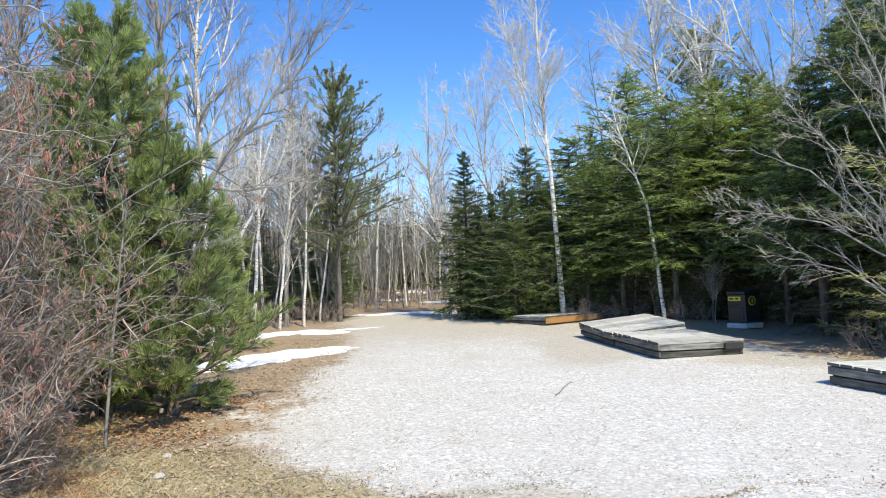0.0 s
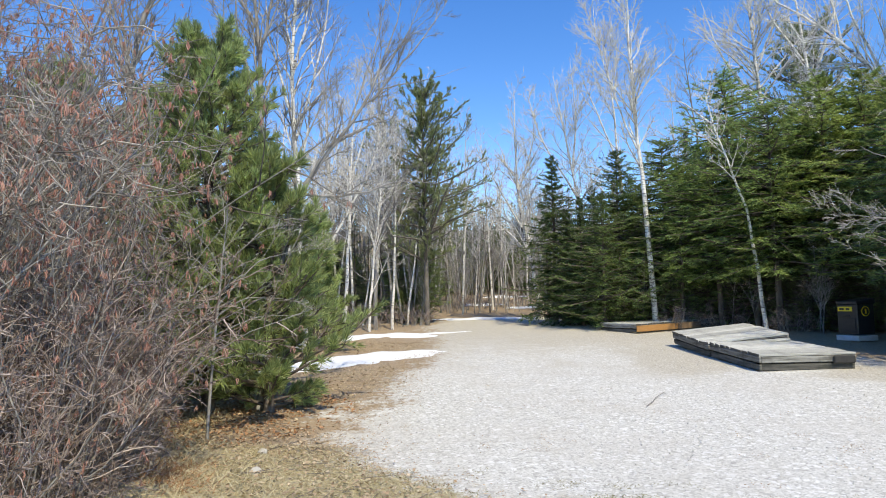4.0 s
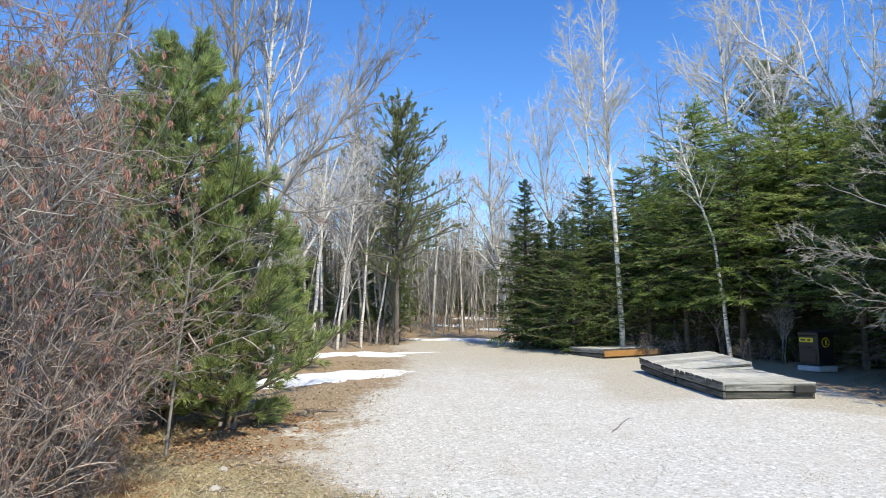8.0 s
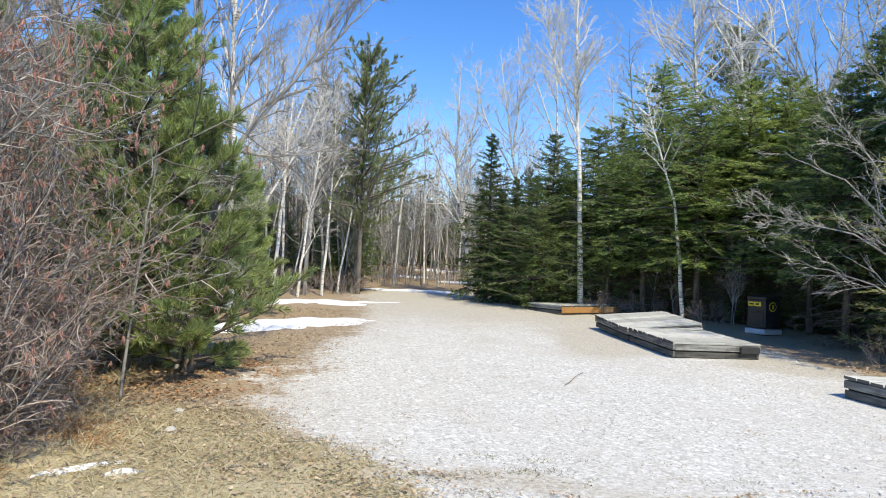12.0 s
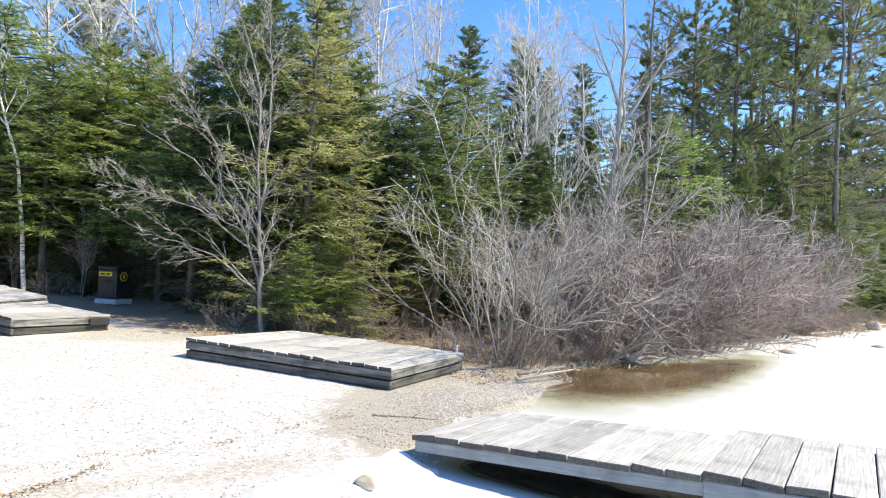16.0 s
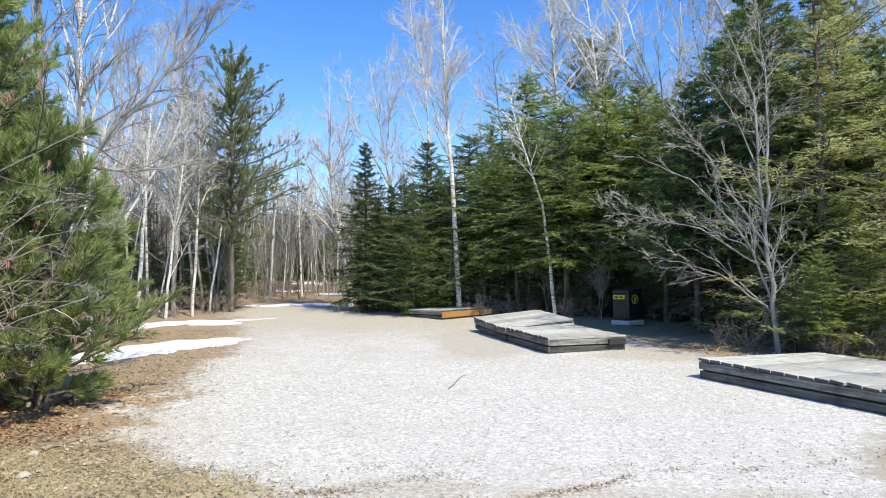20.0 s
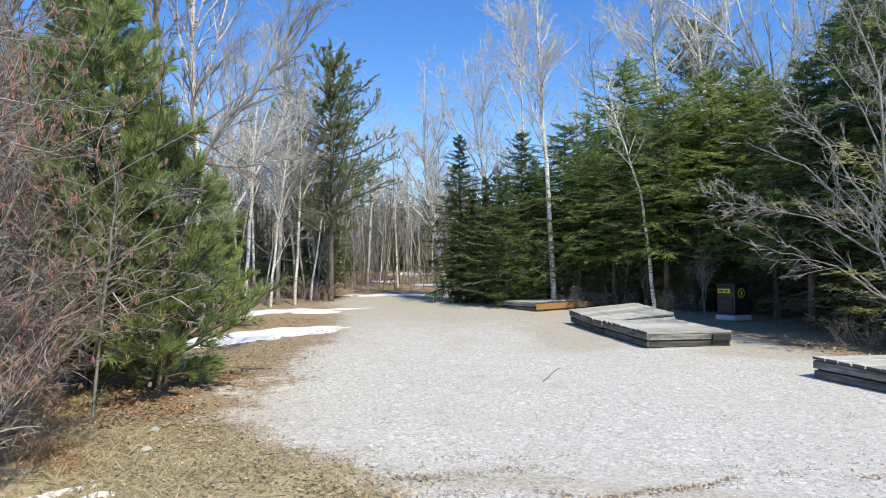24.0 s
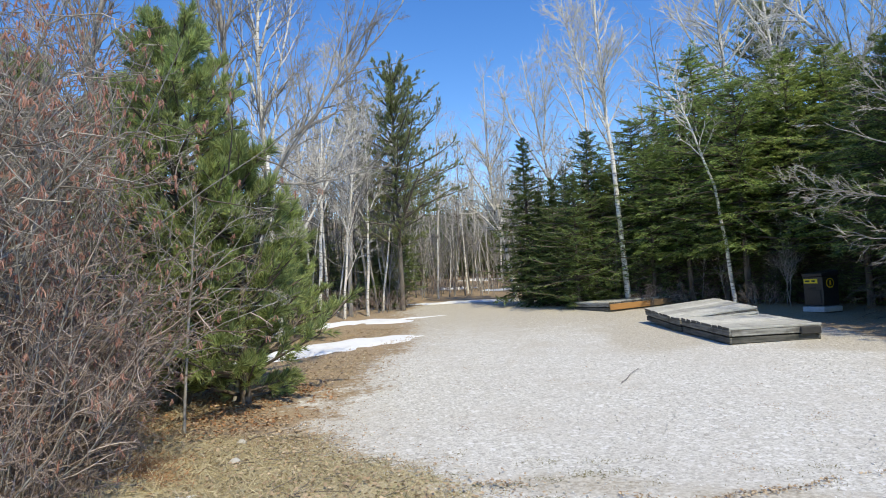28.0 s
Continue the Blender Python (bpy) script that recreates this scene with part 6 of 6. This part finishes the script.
# ---- stones, driftwood and litter ----
def stone(label, x, y, z, size, seed, material, category="rock", name="rock"):
    rng = np.random.default_rng(seed)
    bm = bmesh.new()
    bmesh.ops.create_icosphere(bm, subdivisions=3, radius=1.0)
    ax = rng.normal(size=(5, 3))
    for v in bm.verts:
        c = np.array(v.co)
        k = 1 + 0.10 * sum(math.sin(2.2 * float(c @ a) + i) for i, a in enumerate(ax)) * 0.6
        v.co = Vector((c[0] * k * size[0], c[1] * k * size[1], c[2] * k * size[2]))
    me = bpy.data.meshes.new(name)
    bm.to_mesh(me)
    bm.free()
    me.polygons.foreach_set("use_smooth", np.ones(len(me.polygons), bool))
    me.materials.append(material)
    ob = new(name, me)
    ob.location, ob.rotation_euler = (x, y, z), (0, 0, seed)
    return tagged(ob, label, category)


stone("small pale stone lying on dry turf", -3.29, 5.24, 0.03, (0.06, 0.05, 0.04), 1, PALE_ROCK)
stone("pale stone half sunk in the litter", -3.62, 5.9, 0.04, (0.06, 0.05, 0.035), 2, PALE_ROCK)
stone("tan stone poking out of the shore ice", 2.74, 3.76, 0.03, (0.085, 0.055, 0.045), 8, SANDSTONE)
stone("grey stone beside the lump of snow", 0.14, 4.27, 0.02, (0.10, 0.08, 0.06), 3, ROCK)
stone("pale boulder at the far ice edge", 33.0, 8.9, 0.02, (0.33, 0.28, 0.26), 4, PALE_ROCK)
stone("dark rock poking through the ice", 22.6, 6.0, -0.10, (0.17, 0.11, 0.07), 5, ROCK)
stone("dark flat rock poking through the ice", 18.2, 4.4, -0.11, (0.17, 0.10, 0.07), 6, ROCK)
stone("flat rock at the ice edge under the bushes", 17.6, 6.6, -0.11, (0.34, 0.2, 0.10), 7, ROCK)


def log(name, label, points, r, seed, material, stubs=5, category="driftwood"):
    rng = np.random.default_rng(seed)
    g = Geo()
    P = np.array(points, float)[None]
    base = P[0, 0].copy()
    P = P - base
    k = P.shape[1]
    R = taper([r], k, 0.4)
    tubes(g, np.concatenate([P[:, :1], P, P[:, -1:]], 1) + np.concatenate([-0.004 * unit(P[:, 1:2] - P[:, :1]), 0 * P, 0.004 * unit(P[:, -1:] - P[:, -2:-1])], 1), np.concatenate([R[:, :1] * 0.02, R, R[:, -1:] * 0.02], 1), 7)
    p, t, _ = along(P, np.zeros(stubs, int), rng.uniform(0.1, 0.95, stubs))
    B = grow(rng, p, unit(aside(rng, t, np.full(stubs, 0.9)) + np.array([0, 0, 0.2])), rng.uniform(4, 14, stubs) * r, 4, 0.0, 0.2)
    tubes(g, B, taper(np.full(stubs, r * 0.45), 4, 0.3), 5)
    ob = new(name, g.mesh(name, material, True))
    ob.location = base
    return tagged(ob, label, category)


log("fallen_branch", "thin dark twig lying on the gravel", [(0.06, 8.65, 0.15), (0.14, 8.95, 0.16), (0.18, 9.2, 0.175), (0.30, 9.55, 0.20)], 0.008, 1, GREY_BARK, 4, "twig")
log("driftwood_log", "bleached driftwood log at the water's edge", [(7.3, 6.45, 0.0), (8.0, 6.5, 0.03), (8.9, 6.65, 0.02)], 0.03, 2, DRIFT)
log("driftwood_log", "thin bleached branch on the beach", [(7.6, 6.7, 0.03), (8.2, 6.75, 0.04), (9.0, 6.9, 0.03)], 0.03, 3, DRIFT)
log("driftwood_log", "short stick lying on the wet sand", [(4.0, 5.45, 0.03), (4.3, 5.2, 0.03), (4.5, 5.0, 0.02)], 0.015, 4, DRIFT, 2)
rng = np.random.default_rng(12)
tangle = thing("root_tangle", "tangle of bleached roots over the open water", "driftwood", at=pose(11.2, 7.2, 0.0) @ Matrix.Scale(1.25, 4))
rp = np.tile(np.array([[0, 0, 0.05]]), (26, 1)) + rng.normal(0, 0.12, (26, 3)) * np.array([1, 1, 0.4])
rd = rng.normal(size=(26, 3)) * np.array([1, 1, 0.45]) + np.array([0.3, -0.5, 0.1])
RP = grow(rng, rp, rd, rng.uniform(0.4, 1.3, 26), 6, -0.03, 0.25)
RR = taper(rng.uniform(0.015, 0.045, 26), 6, 0.25)
for k in range(26):
    one = Geo()
    tubes(one, RP[k:k + 1], RR[k:k + 1], 5)
    part("root", one.mesh("root", DRIFT, True), tangle)
for k, (x, y, lx, ly) in enumerate(((12.6, 7.0, 1.5, -0.5), (14.6, 7.0, 1.8, -0.6), (17.6, 7.4, 2.2, -0.7), (11.6, 7.0, 0.9, -0.6))):
    log("fallen_branch", "bare grey branch drooping onto the ice", [(x, y, 0.15), (x + lx * 0.5, y + ly * 0.4, 0.12), (x + lx, y + ly, -0.06)], 0.022, 20 + k, GREY_BARK, 12, "branch")
log("fallen_log", "long grey log lying along the far ice edge", [(48.5, 11.2, 0.05), (54.0, 11.2, 0.1), (60.0, 10.9, 0.06)], 0.22, 31, GREY_BARK, 3, "log")


def scatter(name, label, category, count, seed, place, shape, material):
    """Many small pieces on the ground as one thing."""
    rng = np.random.default_rng(seed)
    g = Geo()
    shape(g, rng, *place(rng, count))
    return tagged(new(name, g.mesh(name, material)), label, category, kind="stuff")


def pebble_shape(g, rng, x, y, s):
    n = len(x)
    z = land(x, y) + 0.2 * s
    base = np.array([[1, 0, 0], [0, 1, 0], [-1, 0, 0], [0, -1, 0], [0, 0, 0.75], [0, 0, -0.5]], float)
    v = base[None] * s[:, None, None] * rng.uniform(0.6, 1.3, (n, 6, 1))
    a = rng.uniform(0, 6.3, n)
    c, sn = np.cos(a)[:, None], np.sin(a)[:, None]
    w = np.stack([v[..., 0] * c - v[..., 1] * sn + x[:, None], v[..., 0] * sn + v[..., 1] * c + y[:, None], v[..., 2] + z[:, None]], -1)
    f = np.array([[0, 1, 4], [1, 2, 4], [2, 3, 4], [3, 0, 4], [1, 0, 5], [2, 1, 5], [3, 2, 5], [0, 3, 5]])
    g.add(w.reshape(-1, 3), None, (f[None] + (np.arange(n) * 6)[:, None, None]).reshape(-1, 3))


def leaf_shape(g, rng, x, y, s):
    n = len(x)
    z = land(x, y) + rng.uniform(0.012, 0.03, n)
    d = unit(rng.normal(size=(n, 3)) * np.array([1, 1, 0.25]))
    nrm = unit(rng.normal(size=(n, 3)) * np.array([0.5, 0.5, 0.2]) + np.array([0, 0, 0.8]))
    blades(g, np.stack([x, y, z], -1), d, nrm, s, s * 0.6)


def grass_shape(g, rng, x, y, s):
    n = len(x)
    d = unit(rng.normal(size=(n, 3)) * np.array([1, 1, 0.3]) + np.array([0, 0, 0.35]))
    blades(g, np.stack([x, y, land(x, y)], -1), d, rng.normal(size=(n, 3)), s, np.full(n, 0.006))


def on_lot(rng, n):
    y = 3.8 + 14 * rng.uniform(0, 1, n) ** 1.8
    lo, hi = left_edge(y) - 0.5, right_edge(y)
    x = lo + (hi - lo) * rng.uniform(0, 1, n)
    return x, y, 0.004 + 0.010 * rng.uniform(0, 1, n) ** 3


def on_beach(rng, n):
    x = np.where(rng.uniform(size=n) < 0.5, rng.uniform(4.6, 7.6, n), rng.uniform(3.4, 10.5, n))
    return x, shore_y(x) + rng.normal(0.25, 0.5, n), 0.004 + 0.012 * rng.uniform(0, 1, n) ** 3


def on_litter(rng, n):
    y = 2.4 + 13.6 * rng.uniform(0, 1, n) ** 1.25
    x = left_edge(y) - 0.1 + rng.normal(0, 0.25, n) - np.abs(rng.normal(0, 1.6, n))
    return x, y, rng.uniform(0.02, 0.05, n)


def under_bushes(rng, n):
    x = rng.uniform(4.5, 14, n)
    y = np.where(x < 6.5, rng.uniform(10.2, 13, n), shore_y(x) + 0.6 + np.abs(rng.normal(0, 1.0, n)))
    return x, y, rng.uniform(0.03, 0.07, n)


def debris_line(rng, n):
    u = rng.choice(np.array([0.02, 0.06, 0.22, 0.26, 0.30, 0.33, 0.36, 0.40, 0.42, 0.46, 0.55, 0.66, 0.80, 0.93]), n) + rng.normal(0, 0.02, n)
    x = -1.05 + 5.1 * u
    y = np.interp(x, [-1.0, -0.5, 0.35, 0.57, 0.91, 1.14, 1.55, 1.74, 2.39, 3.37, 4.12], [4.8, 4.85, 4.5, 4.61, 4.79, 4.87, 5.2, 5.24, 5.2, 5.44, 5.58])
    return x, y + rng.normal(0, 0.035, n), rng.uniform(0.01, 0.035, n)


def specks(rng, n):
    c = np.stack([rng.uniform(-2.6, 3.2, 60), 3.9 + 7 * rng.uniform(0, 1, 60) ** 1.5], -1)
    i = rng.integers(0, 60, n)
    return c[i, 0] + rng.normal(0, 0.07, n), c[i, 1] + rng.normal(0, 0.06, n), rng.uniform(0.006, 0.02, n)


def ragged_edge(rng, n):
    y = rng.uniform(4.4, 14, n)
    return left_edge(y) + np.abs(rng.normal(0, 0.45, n)) - 0.1, y, rng.uniform(0.008, 0.03, n)


def under_pine(rng, n):
    a, r = rng.uniform(0, 6.3, n), 1.7 * np.sqrt(rng.uniform(0, 1, n))
    return -5.1 + r * np.cos(a), 7.35 + r * np.sin(a), rng.uniform(0.02, 0.06, n)


def on_turf(rng, n):
    y = 6.2 - np.abs(rng.normal(0, 2.0, n))
    return left_edge(y) - 0.05 + rng.normal(0, 0.12, n) - rng.uniform(0, 4.4, n), y, rng.uniform(0.02, 0.07, n)


def tall_turf(rng, n):
    y = rng.uniform(2.6, 7.5, n)
    return left_edge(y) - 1.6 - np.abs(rng.normal(0, 1.0, n)), y, rng.uniform(0.06, 0.20, n)


def rusty_edge(rng, n):
    """Clumps of dead stems where the thicket meets the turf."""
    c = np.stack([rng.uniform(-5.2, -3.5, 26), rng.uniform(3.5, 5.3, 26)], -1)
    i = rng.integers(0, 26, n)
    return c[i, 0] + rng.normal(0, 0.14, n), c[i, 1] + rng.normal(0, 0.12, n), rng.uniform(0.05, 0.19, n)


def tufts(rng, n):
    """Clumps of moss and grass creeping in along the near edge of the gravel."""
    c = np.stack([rng.uniform(-2.4, 1.6, 60), 3.9 + 1.8 * rng.uniform(0, 1, 60) ** 1.4], -1)
    i = rng.integers(0, 60, n)
    return c[i, 0] + rng.normal(0, 0.08, n), c[i, 1] + rng.normal(0, 0.05, n), rng.uniform(0.012, 0.032, n)


def turf_leaves(rng, n):
    y = rng.uniform(3.0, 8.5, n)
    return left_edge(y) + 0.1 - 4.2 * rng.uniform(0, 1, n) ** 1.3, y, rng.uniform(0.015, 0.04, n)


def twig_shape(g, rng, x, y, s):
    n = len(x)
    a = rng.uniform(0, 6.3, n)
    P = grow(rng, np.stack([x, y, land(x, y) + 0.015], -1), np.stack([np.cos(a), np.sin(a), np.zeros(n)], -1), s, 5, 0.0, 0.12)
    P[..., 2] = land(P[..., 0], P[..., 1]) + 0.015
    tubes(g, P, taper(rng.uniform(0.002, 0.005, n), 5, 0.4), 4)


def twig_places(rng, n):
    y = rng.uniform(3.2, 9.5, n)
    return left_edge(y) - 0.3 - np.abs(rng.normal(0, 1.4, n)), y, rng.uniform(0.1, 0.4, n)


scatter("gravel_stones", "loose pale crushed stone on the launch ramp", "gravel", 16000, 1, on_lot, pebble_shape, PEBBLE)
scatter("beach_stones", "small brown and grey beach pebbles", "gravel", 34000, 2, on_beach, pebble_shape, BEACH_PEBBLE)
scatter("leaf_litter", "brown dead leaves along the track edge", "leaves", 10000, 3, on_litter, leaf_shape, LEAF)
scatter("leaf_litter", "brown dead leaves under the lakeside bushes", "leaves", 3500, 4, under_bushes, leaf_shape, LEAF)
scatter("leaf_debris", "line of washed-up dark leaf debris on gravel", "leaves", 800, 5, debris_line, leaf_shape, LEAF)
scatter("dry_grass", "short straw-coloured dry grass", "grass", 44000, 6, on_turf, grass_shape, STRAW)
scatter("fallen_straw", "pale dead grass blades lying on leaf litter", "grass", 9000, 8, on_litter, grass_shape, STRAW)
scatter("tall_dry_grass", "tufts of taller dry grass by the bushes", "grass", 6000, 7, tall_turf, grass_shape, STRAW)
scatter("leaf_crumbs", "small brown crumbs of leaf and bark on the gravel", "leaves", 2000, 9, specks, leaf_shape, LEAF)
scatter("leaf_crumbs", "dead leaf bits strewn over the gravel edge", "leaves", 2600, 10, ragged_edge, leaf_shape, LEAF)
scatter("needle_litter", "rust-brown needles and leaves under the pine", "leaves", 5000, 11, under_pine, leaf_shape, RUST)
scatter("rusty_stems", "rust-brown dead stems at the foot of the thicket", "grass", 3200, 14, rusty_edge, grass_shape, RUST)
scatter("moss_tufts", "low olive tufts of moss and grass on the gravel", "grass", 4500, 12, tufts, grass_shape, MOSS)
scatter("turf_litter", "curled brown leaves blown over the dry turf", "leaves", 2600, 13, turf_leaves, leaf_shape, LEAF)
scatter("twig_litter", "thin fallen twigs on turf and gravel", "twigs", 200, 15, twig_places, twig_shape, BROWN_TWIG)
